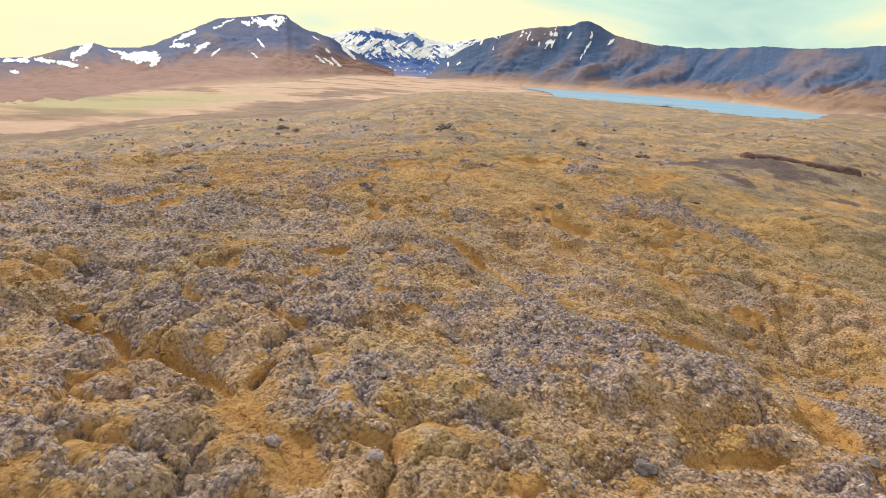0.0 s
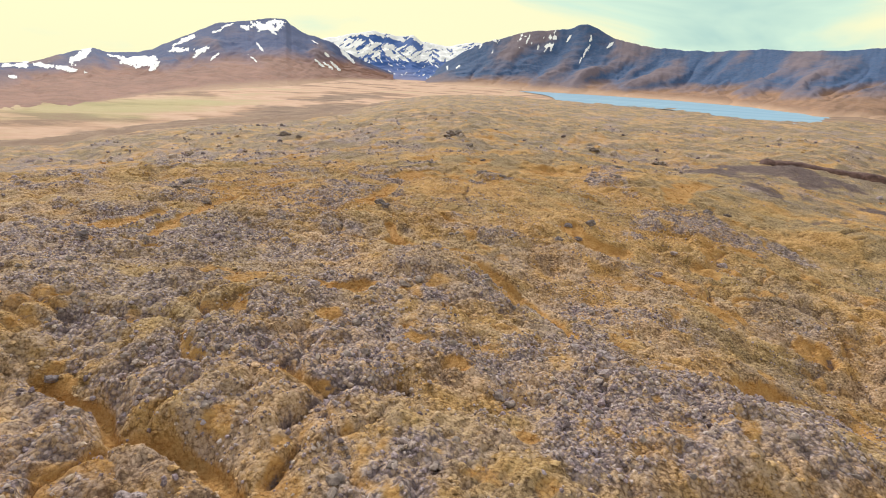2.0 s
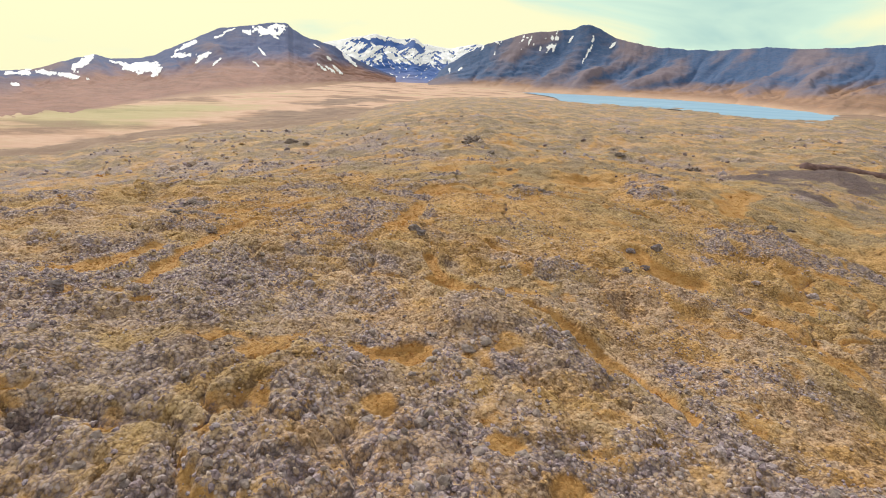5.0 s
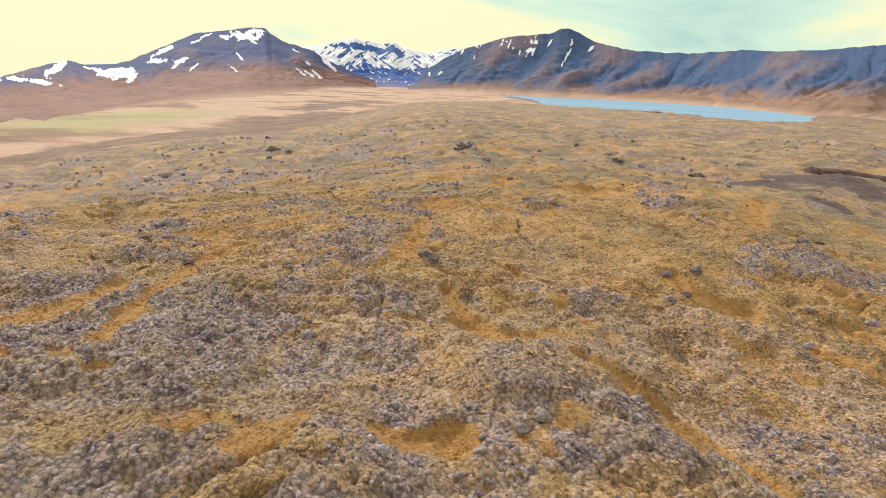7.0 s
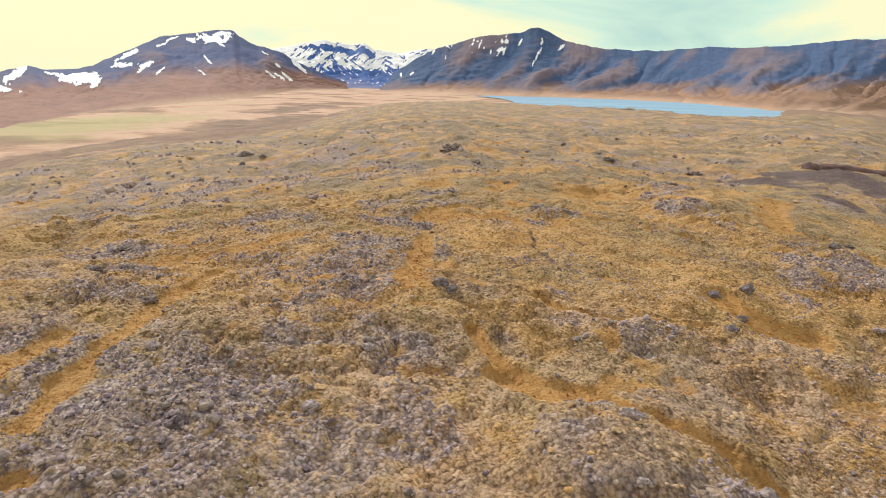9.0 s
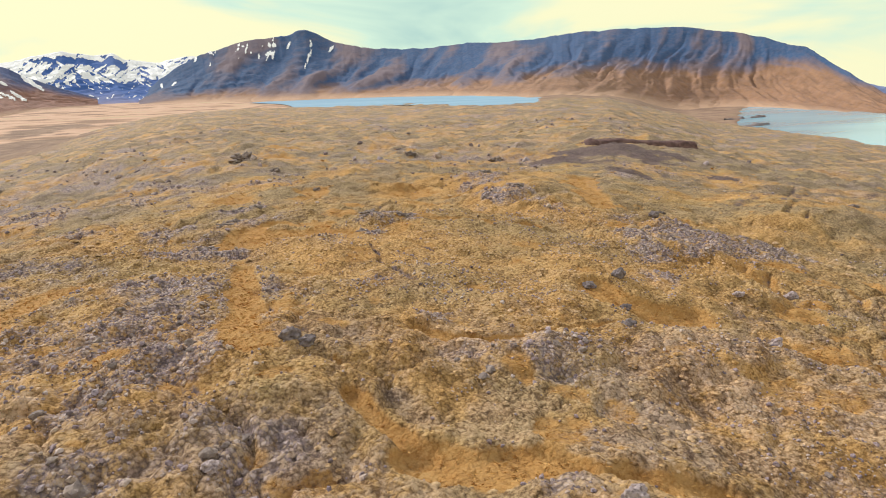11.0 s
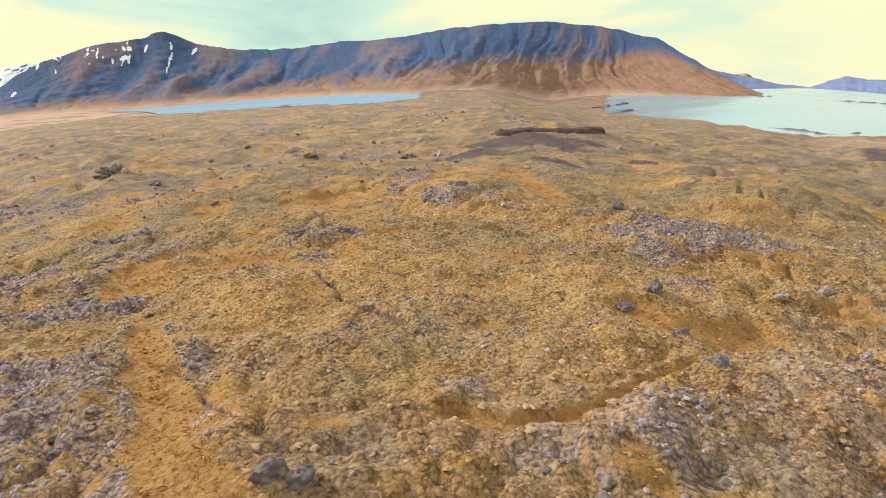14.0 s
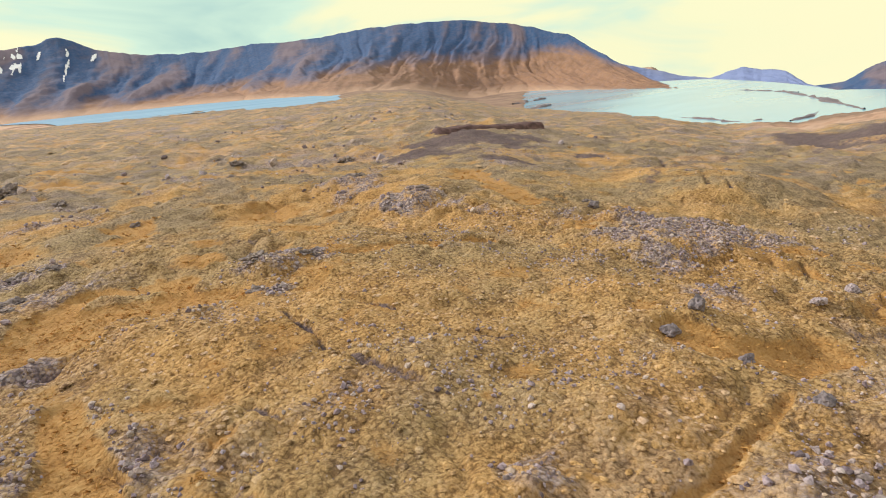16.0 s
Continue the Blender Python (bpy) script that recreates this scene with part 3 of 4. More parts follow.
def ground_shape(x, y):
    """Height, and how much of each cover, at any place."""
    z, out, az, r = bed(x, y)
    near = 1 - ease(150, 320, r)
    on = 1 - out
    mounds = 0.45 * fbm(x, y, 26, 3, 3) + 0.3 * fbm(x, y, 8, 3, 11) + 0.45 * (lumps(x + 2.2 * fbm(x, y, 7, 2, 13), y + 2.2 * fbm(x, y, 7, 2, 14), 8.5, 12) - 0.6)
    far = (0.9 * fbm(x, y, 75, 3, 21) + 1.5 * (lumps(x + 9 * fbm(x, y, 30, 2, 23), y, 26, 22) - 0.5) + 1.0 * fbm(x, y, 13, 4, 24, 0.65)) * ease(70, 180, r)
    hump = lumps(x + 1.6 * fbm(x, y, 5, 3, 15), y + 1.6 * fbm(x, y, 5, 3, 16), 4.4, 17)
    mounds = mounds + 0.22 * (hump - 0.5)
    bx, by = x + 2.6 * fbm(x, y, 7, 4, 18), y + 2.6 * fbm(x, y, 7, 4, 19)
    inside, step = seams(bx, by, 8.0, 20)
    small, notch = seams(bx + 0.8 * fbm(x, y, 2.5, 3, 26), by + 0.8 * fbm(x, y, 2.5, 3, 27), 3.1, 28)
    hollows = GULLIES + GULLIES_WEST + GULLIES_NORTH
    dell = np.full(np.shape(x), 9.0)
    for pts, half, deep in hollows:
        dell = np.minimum(dell, near_line(x, y, pts) / half)
    dell = ease(1.0, 3.6, dell)
    calm = np.exp(-(((x - 5) / 15) ** 2 + ((y - 84) / 15) ** 4))
    ridge = np.exp(-(((x - 72) / 20) ** 2 + ((y - 102) / 15) ** 2))
    calm = np.maximum(calm, ridge)
    torn = (1 - 0.8 * calm) * ease(-0.25, 0.35, fbm(x, y, 15, 3, 25))
    mounds = mounds + dell * (0.25 + 0.75 * torn) * (1 - 0.6 * calm) * 1.3 * (0.5 * (1 - np.exp(-inside / 0.5)) + 0.26 * (1 - np.exp(-small / 0.3)) + 0.3 * (step - 0.5) + 0.2 * (notch - 0.5) - 0.5)
    mounds = mounds * (0.35 + 0.65 * dell)
    seam = dell * np.maximum(1 - ease(0.06, 0.32, inside), 0.8 * (1 - ease(0.03, 0.16, small))) * torn * near
    # dug-over ground by the spoil bank
    dug = np.exp(-(((x - 76 - 0.55 * (y - 150)) / 25) ** 2 + ((y - 150) / 20) ** 2))
    mounds, far = mounds * (1 - 0.8 * ease(0.1, 0.5, dug)), far * (1 - ease(0.1, 0.5, dug))
    z = z + on * (mounds + far - 0.1) + out * 0.5 * fbm(x, y, 60, 3, 5)
    wob = 0.45 * fbm(x, y, 2.2, 3, 41)
    for cx, cy, rx, ry, up in DOMES:
        d = ((x - cx) / rx) ** 2 + ((y - cy) / ry) ** 2 + 0.25 * wob
        z = z + up * np.clip(1 - d, 0, 1) ** 0.55
    grass, rock, dark = np.zeros_like(z), np.zeros_like(z), np.zeros_like(z)
    for pts, half, deep in hollows:
        d = near_line(x, y, pts) + wob * half * 1.15 + 0.35 * half * fbm(x, y, 6, 2, 43)
        z = z - 0.7 * deep * (1 - ease(0.5 * half, 1.6 * half, d))
        grass = np.maximum(grass, 1 - ease(0.75 * half, 1.65 * half, d))
    for px, py, rad in PATCHES + PATCHES_NORTH:
        d = np.hypot(x - px, y - py) + wob * rad * 0.8
        z = z - 0.09 * rad * (1 - ease(0.3 * rad, 1.2 * rad, d))
        grass = np.maximum(grass, 0.95 * (1 - ease(0.6 * rad, 1.5 * rad, d)))
    crack = np.zeros_like(z)
    for pts, half, deep in CRACKS + CRACKS_EAST:
        d = near_line(x, y, pts) + wob * half * 1.2 + 0.12 * fbm(x, y, 5, 2, 44)
        cut = 1 - ease(0.3 * half, 1.2 * half, d)
        z, crack = z - deep * cut, np.maximum(crack, cut)
    wild = fbm(x, y, 6, 5, 61, 0.6) + 0.4 * fbm(x, y, 45, 3, 62)
    wild2 = fbm(x, y, 22, 6, 63, 0.66)
    # the rubble lies mostly west of the long gully
    west = 1 - ease(-2.0, 4.0, x - np.interp(y, (20, 40, 48, 57, 66, 90), (30, 26, 5.0, -2.5, -8.5, -11.0)))
    rock = np.maximum(rock, (0.22 + 0.19 * west + (0.38 + 0.1 * west) * wild) * near + (0.20 + 0.6 * wild2) * (1 - near)) * on
    rock = rock * (1 - 0.5 * calm) * (1 - 0.6 * ridge)
    for px, py, rad in CRUSTS + CRUSTS_NORTH + CRUSTS_FAR:
        d = np.hypot(x - px, y - py) + 0.6 * rad * fbm(x, y, 5, 4, 51, 0.6)
        rock = np.maximum(rock, on * (0.66 + 0.17 * ease(75, 95, y)) * (1 - ease(0.35 * rad, 1.4 * rad, d)))
    # shadow lines of the seams and cracks, painted into the dark cover
    dark = np.maximum(dark, np.maximum(0.62 * crack, 0.5 * seam))
    stray = fbm(x, y, 5.5, 4, 71) + 0.45 * fbm(x, y, 38, 3, 72)
    grass = np.maximum(grass, 0.6 * ease(0.55, 1.15, stray + 0.45 * (0.35 - hump) * near))
    tufts = fbm(x, y, 2.2, 3, 74) + 0.5 * fbm(x, y, 17, 2, 75)
    grass = np.maximum(grass, 0.62 * ease(0.7, 1.1, tufts + 0.5 * (1 - ease(0.2, 1.2, inside)) * torn) * near)
    rock = rock * (1 - 0.8 * grass)
    dark = np.maximum(dark, 0.72 * ease(0.3, 0.8, dug + 0.6 * fbm(x, y, 11, 5, 81, 0.6) * ease(0.02, 0.3, dug)))
    for pts, half, bare in TRACKS:
        dark = np.maximum(dark, bare * (1 - ease(0.6 * half, 1.7 * half, near_line(x, y, pts) + 0.5 * wob)))
    knobs = (1 - grass) * on * near * (1 - 0.35 * calm)
    chunk = 0.3 + 0.7 * np.clip(rock * 1.6, 0, 1)
    wx, wy = x + 0.25 * fbm(x, y, 0.9, 2, 94), y + 0.25 * fbm(x, y, 0.9, 2, 95)
    z = z + knobs * (0.12 * chunk * (lumps(wx, wy, 1.35, 91) - 0.5) + 0.16 * chunk * lumps(wx, wy, 0.66, 92) + 0.05 * lumps(wx, wy, 0.40, 96) + 0.25 * fbm(x, y, 2.8, 5, 93, 0.72))
    z = z + grass * near * 0.05 * fbm(x, y, 0.7, 3, 97)
    wander = 60 * fbm(x, y, 70, 4, 39)
    shoreland = 0.9 * ease(65, 68, az) * ease(400, 440, r + wander) * (r < 1500)
    band = ease(65.5, 67.5, az) * (1 - ease(77, 80, az)) * ease(225, 260, r + wander) * (1 - ease(360, 400, r + wander))
    dark = np.maximum(dark, 0.75 * band)
    edge = ease(-0.04, 0.04, out - 0.5 + 0.25 * fbm(x, y, 40, 3, 33))
    green = ease(0.1, 0.9, np.exp(-(((x + 430) / 110) ** 2 + ((y - 850) / 260) ** 2)) + 0.22 * fbm(x, y, 60, 4, 35))
    moor = np.minimum(near_line(x, y, [(-262, 440), (-222, 490), (-190, 600), (-172, 960)]), 25 + near_line(x, y, [(-228, 1130), (-184, 1410)]))
    heath = 1 - ease(74, 90, moor + 40 * fbm(x, y, 90, 5, 36, 0.6))
    shore = 0.8 * ease(29, 31, az) * (1 - ease(52, 54, az)) + (az > 60) * np.maximum(0.6 * ease(0.0, 0.4, fbm(x * 0.5, y, 50, 4, 38)), 0.9 * ease(720, 800, r + wander))
    golden = ease(62, 84, y) * (1 - ease(75, 160, r)) * (0.6 + 0.4 * ease(-25, 10, x))
    return z, np.stack([grass, rock * on, dark, golden], -1), np.stack([np.maximum(np.maximum(edge, shoreland), 0.9 * heath), np.clip(0.6 * green, 0, 1), np.clip(heath * (az < 5) * 0.9 + shore, 0, 1), 1 - ease(38, 125, r)], -1)


def height(x, y):
    return ground_shape(np.atleast_1d(np.asarray(x, float)), np.atleast_1d(np.asarray(y, float)))[0]


# ---- meshes ----
def mesh_from(name, verts, faces, mat, smooth=True):
    """A mesh from arrays of places and of faces with equally many corners."""
    me = bpy.data.meshes.new(name)
    verts, faces = np.asarray(verts, np.float32), np.asarray(faces, np.int32)
    me.vertices.add(len(verts)), me.loops.add(faces.size), me.polygons.add(len(faces))
    me.vertices.foreach_set("co", verts.ravel())
    me.loops.foreach_set("vertex_index", faces.ravel())
    me.polygons.foreach_set("loop_start", np.arange(0, faces.size, faces.shape[1], dtype=np.int32))
    me.polygons.foreach_set("use_smooth", np.full(len(faces), smooth))
    me.update(calc_edges=True)
    me.validate()
    me.materials.append(mat)
    return me


def paint(me, name, rgb):
    a = me.color_attributes.new(name, "FLOAT_COLOR", "POINT")
    rgb = rgb if rgb.shape[1] == 4 else np.concatenate([rgb, np.ones((len(rgb), 1))], 1)
    a.data.foreach_set("color", rgb.astype(np.float32).ravel())


def grid_faces(n, m):
    i = np.arange((n - 1) * (m - 1))
    a = i // (m - 1) * m + i % (m - 1)
    return np.stack([a, a + 1, a + m + 1, a + m], -1)


def build_ground():
    """Rings of places round the start of the flight, close together where it passes, with half as many places a ring further out."""
    turn = np.radians(np.concatenate([np.linspace(-180, -50, 26)[:-1], np.arange(-50, -40, 0.26), np.arange(-40, 52, 0.13), np.arange(52, 90, 0.26), np.linspace(90, 180, 20)]))
    inner, outer = [0.5, 6.0, 11.0, 14.0], []
    while inner[-1] < 122:
        inner.append(inner[-1] + 0.2)
    at = inner[-1]
    while at < 4950:
        at += max(0.3, (at - 110) * 0.016)
        outer.append(at)
    cols = np.degrees(turn)
    fine = (cols > -40.001) & (cols < 51.9)
    first = np.argmax(fine)
    keep = np.where(~fine | ((np.arange(len(cols)) - first) % 2 == 0))[0]
    n, m = len(turn), len(keep)
    ti, ri = np.meshgrid(turn, np.array(inner))
    to, ro = np.meshgrid(turn[keep], np.array(outer))
    t, r = np.concatenate([ti.ravel(), to.ravel()]), np.concatenate([ri.ravel(), ro.ravel()])
    x, y = -4 + r * np.sin(t), -8 + r * np.cos(t)
    z, cover, land = ground_shape(x, y)
    split = lambda q: np.concatenate([q[:, [0, 2, 1]], q[:, [0, 3, 2]]])
    tris = [split(grid_faces(len(inner), n)), split(grid_faces(len(outer), m) + len(inner) * n)]
    edge, base = (len(inner) - 1) * n, len(inner) * n
    seam = []
    for k in range(m - 1):
        a, b = keep[k], keep[k + 1]
        for c in range(a, b):
            seam.append((edge + c, base + k, edge + c + 1))
        seam.append((edge + b, base + k, base + k + 1))
    me = mesh_from("ground", np.stack([x, y, z], -1), np.concatenate(tris + [np.array(seam)]), M_GROUND)
    paint(me, "cover", cover)
    paint(me, "land", land)
    tagged(new("ground", me), "bumpy old lava field under tan moss and grey lichen, with pale grass flats", "lava field", kind="structure")


build_ground()


def sheet(name, azs, r_in, r_out, z, mat, label):
    """A level sheet of water between two shores, which the land cuts off."""
    az = np.radians(np.linspace(azs[0], azs[-1], 240))
    a = np.interp(np.degrees(az), azs, r_in)
    b = np.interp(np.degrees(az), azs, r_out)
    f = np.linspace(0, 1, 24)[:, None]
    r = a + (b - a) * f
    v = np.stack([MID[0] + r * np.sin(az), MID[1] + r * np.cos(az), np.full_like(r, z)], -1).reshape(-1, 3)
    return tagged(new(name, mesh_from(name, v, grid_faces(24, 240)[:, ::-1], mat)), label, "water", kind="structure")


sheet("water", (6.2, 7.4, 8.6, 9.4, 10.0, 20, 27, 31, 33.2), (2500, 2150, 1850, 1500, 1100, 1000, 730, 740, 850), (2560, 2900, 3400, 3700, 3700, 3700, 2400, 1700, 1300), LAKE_Z, M_LAKE, "calm pale blue lake under the mountain foot")
sheet("water", (40, 47, 55, 64, 70, 73, 80), (1350, 1250, 1020, 780, 760, 800, 850), (2900, 2800, 2300, 2000, 1500, 1250, 1150), SEA_Z, M_SEA, "bright pale fjord water reflecting the sky")


# ---- mountains ----
def softened(v, width, step):
    """A row of values smoothed over some degrees."""
    n = max(1, int(3 * width / step))
    w = np.exp(-0.5 * (np.arange(-n, n + 1) * step / width) ** 2)
    return np.convolve(np.pad(v, n, mode="edge"), w / w.sum(), "valid")


def mountain(name, az, top_el, top_r, foot_r, foot_z, mat, label, gully=40.0, steep=1.7, step=0.07, rows=90, seed=0, snows=(), snow_all=None, crag=5.0, scree=((0, 0.2), (1, 0.2)), lean=((0, 0), (1, 0)), sink=9.0, shift=0.0):
    """A mountain ridge seen over the plain: az, the skyline's height in degrees, the reach of its ridge and of its foot; it falls off again behind.
    snows: drifts by heading, height in degrees, half length, half width and lean; scree: how high it reaches by heading; lean: of the gullies by heading."""
    a = np.arange(az[0], az[-1], step)
    s = np.concatenate([np.linspace(0, 1, rows), np.linspace(1.04, 1.35, 8)])[:, None]
    el, tr = softened(np.interp(a, az, top_el), 0.15, step), softened(np.interp(a, az, top_r), 1.2, step)
    fr = softened(np.interp(a, az, foot_r), 1.2, step) - 40
    fz = softened(np.interp(a, az, foot_z or top_el), 1.2, step) - sink
    if foot_z is None:
        fz = np.maximum(bed(MID[0] + fr * np.sin(np.radians(a)), MID[1] + fr * np.cos(np.radians(a)))[0], SEA_Z - 2) - sink
        fz = softened(fz, 0.6, step)
    el = el + 0.06 * fbm(a, 0 * a + seed, 0.8, 5, seed + 1)
    tz = 13.5 + tr * np.tan(np.radians(el))
    arc = np.radians(a) * 3200
    r = fr + (tr - fr) * s + 0 * a
    lift = np.where(s <= 1, s**steep * (1 - 0.12 * np.sin(np.pi * np.clip(s, 0, 1))), 1 - (s - 1) * 2.2)
    z = fz + (tz - fz) * lift
    tilt = softened(np.interp(a, [q[0] for q in lean], [q[1] for q in lean]), 1.0, step)
    wide = arc + 70 * fbm(arc + 0 * s, s * 900 + 0 * arc, 420, 4, seed + 2) + tilt * s
    cut = 1 - np.abs(fbm(wide, 0.16 * s * 1400 + 0.1 * wide, 230, 4, seed + 3))
    fade = np.sin(np.pi * np.clip(s, 0, 1) ** 0.9) ** 0.8 * (0.3 + 0.7 * ease(0.15, 0.65, s))
    z = z - gully * (cut - 0.45) * fade * np.clip((tz - fz) / 160, 0.05, 1)
    z = z + crag * fbm(arc + 0 * s, s * 1400 + 0 * arc, 45, 3, seed + 5) * np.clip(fade, 0, 1)
    t = np.radians(a)
    x, y = MID[0] + r * np.sin(t), MID[1] + r * np.cos(t)
    v = np.stack([x, y, z], -1).reshape(-1, 3)
    n, m = len(s), len(a)
    me = mesh_from(name, v, grid_faces(n, m)[:, ::-1], mat)
    seen = np.degrees(np.arctan2(z - 13.5, r))
    floor_el = np.degrees(np.arctan2(fz + sink - 13.5, fr))
    way = np.where(s <= 1, np.clip((seen - floor_el) / np.maximum(el - floor_el, 0.3), 0, 1), 1)
    reach = softened(np.interp(a, [q[0] for q in scree], [q[1] for q in scree]), 1.0, step)
    deep = np.clip(0.5 + 0.9 * (cut - 0.55), 0, 1)
    paint(me, "slope", np.stack([np.broadcast_to((arc - arc[0]) / 3200, (n, m)), way, deep, np.broadcast_to(reach, (n, m))], -1).reshape(-1, 4))
    ob = tagged(new(name, me), label, "mountain", kind="")
    # drifts of snow lying on the slope
    aa = a + 0 * s
    rag = fbm(aa, seen * 1.6, 0.5, 4, seed + 9) + 0.7 * fbm(aa, seen * 1.4, 0.14, 2, seed + 12)
    white = np.full((n, m), -1.0)
    for sa, se, ln, wd, slant in snows:
        ca, sn = math.cos(radians(slant)), math.sin(radians(slant))
        u, w = (aa - sa - shift) * ca + (seen - se) * sn, -(aa - sa - shift) * sn + (seen - se) * ca
        white = np.maximum(white, 1 - (u / ln) ** 2 - (w / wd) ** 2 + 0.95 * rag)
    if snow_all is not None:
        white = np.maximum(white, snow_all(aa, seen, el + 0 * s, seed))
    mask = ((white[:-1, :-1] + white[1:, 1:] + white[1:, :-1] + white[:-1, 1:]) > 0.0).ravel()
    if mask.any():
        faces = grid_faces(n, m)[:, ::-1][mask]
        used, back = np.unique(faces, return_inverse=True)
        # lift the drift a little towards the open air
        lifted = v[used] + np.array([0, 0, 0.9]) - 1.4 * np.stack([np.sin(np.radians(aa.ravel()[used])), np.cos(np.radians(aa.ravel()[used])), 0 * used], -1)
        drift = new("snow_patch", mesh_from("snow_patch", lifted, back.reshape(faces.shape), M_SNOW))
        drift.parent = ob
        tagged(drift, "ragged white drifts of old snow")
    return ob


mountain("mountain", (-50, -42, -36.2, -34.4, -32.2, -30.0, -29.0, -26.6, -25.6, -24.7, -22.6, -20.5, -18.4, -16.8, -15.0, -14.45, -13.1, -11.2, -9.9, -8.0, -5.4),
         (-0.8, -0.6, -0.45, -0.38, 0.4, 1.05, 0.78, 0.98, 1.2, 1.75, 2.68, 3.72, 4.0, 4.36, 4.5, 3.85, 3.3, 2.88, 2.12, 1.28, 0.45),
         (2300, 2400, 2500, 2550, 2600, 2700, 2750, 2850, 2900, 2950, 3000, 3100, 3200, 3300, 3300, 3300, 3300, 3350, 3400, 3450, 3500),
         (600, 640, 700, 740, 830, 950, 1020, 1150, 1220, 1270, 1370, 1480, 1560, 1620, 1700, 1780, 1980, 2350, 2700, 3000, 3250),
         None, M_BROWN,
         "broad rust-brown mountain with patches of old snow on its crest", 40, 1.15, 0.055, 100, 100,
         [(-16.7, 3.68, 1.3, 0.36, 6), (-18.3, 3.45, 0.45, 0.12, -20), (-15.6, 4.15, 0.7, 0.12, 0), (-16.0, 3.2, 0.35, 0.08, -20), (-20.7, 2.95, 0.7, 0.12, 28), (-19.8, 3.5, 0.6, 0.08, 20), (-23.2, 2.1, 1.1, 0.14, 28), (-23.5, 1.3, 0.8, 0.22, 8), (-21.9, 1.35, 0.8, 0.22, 35), (-20.9, 0.95, 0.5, 0.08, 40),
          (-28.4, 0.45, 1.0, 0.16, -12), (-26.9, 0.15, 1.1, 0.38, 5), (-25.6, 0.2, 0.5, 0.42, 20), (-26.0, -0.45, 0.25, 0.1, 0), (-31.0, 0.25, 1.15, 0.3, 42), (-32.3, -0.65, 1.2, 0.24, -8), (-33.6, -0.55, 0.9, 0.14, -10), (-34.9, -0.62, 1.0, 0.14, 5), (-35.6, -1.5, 0.25, 0.1, 0),
          (-17.2, 2.0, 0.35, 0.09, -50), (-17.6, 0.85, 0.6, 0.09, -35), (-12.1, 0.95, 0.6, 0.11, -38), (-11.3, 0.75, 0.55, 0.13, -35), (-10.6, 0.7, 0.5, 0.12, -40), (-11.4, 1.65, 0.3, 0.12, -50), (-12.6, 2.75, 0.5, 0.06, -28), (-9.7, 1.75, 0.7, 0.16, -40)],
         scree=((-50, 0.8), (-28, 0.72), (-24, 0.55), (-18, 0.42), (-13, 0.5), (-8, 0.7)), lean=((-50, 200), (-20, 200), (-14, -250)), sink=3.0)


def glacier(a, el, crest, seed):
    """A white cap, a dark band of cliffs under it, and slanting streaks lower down."""
    rag = fbm(a, el * 2, 0.5, 4, seed + 20, 0.6)
    below = crest - el
    cap = 0.75 - below / 0.32 + 0.9 * rag
    slant = np.where(fbm(a, el, 1.6, 2, seed + 23) > 0, a * 0.75 + el, a * 0.75 - el)
    streaks = fbm(slant * 2.0, el * 0.6, 0.24, 4, seed + 21, 0.6) + 0.3 * rag
    cliff = np.exp(-((below - 0.55) / 0.3) ** 2) * ease(-9.2, -7.6, a) * (1 - ease(-3.6, -2.6, a))
    return np.maximum(cap, 0.44 + 1.2 * streaks - 2.0 * cliff - 1.5 * (1 - ease(0.9, 2.1, el)))


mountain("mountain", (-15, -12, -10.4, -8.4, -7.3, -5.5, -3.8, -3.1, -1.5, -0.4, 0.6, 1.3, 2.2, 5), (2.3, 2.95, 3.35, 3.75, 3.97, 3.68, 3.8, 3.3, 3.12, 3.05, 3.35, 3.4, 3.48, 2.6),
         (4300,) * 14, (3500,) * 14, (-5,) * 14, M_FAR, "distant snow-covered mountain with dark cliffs, tinted haze-blue", 24, 1.2, 0.04, 105, 200, (), glacier, 9.0, scree=((-15, 0.2), (5, 0.2)))

def couloirs(a, el, crest, seed):
    """Thin broken streaks of snow in the gullies under the peak."""
    u = a - 0.4 * el
    streak = fbm(u, el * 0.25, 0.25, 4, seed + 31, 0.6) + 0.3 * fbm(a, el, 0.15, 2, seed + 33)
    return 1.25 * streak - 0.95 - 0.35 * fbm(a, 0 * a, 1.3, 2, seed + 35) - 1.0 * (1 - ease(2.3, 3.9, el)) - 2.0 * ease(10.4, 11.2, a) - 1.5 * (1 - ease(1.5, 4.0, a)) - 0.5 * ease(4.2, 4.9, el)


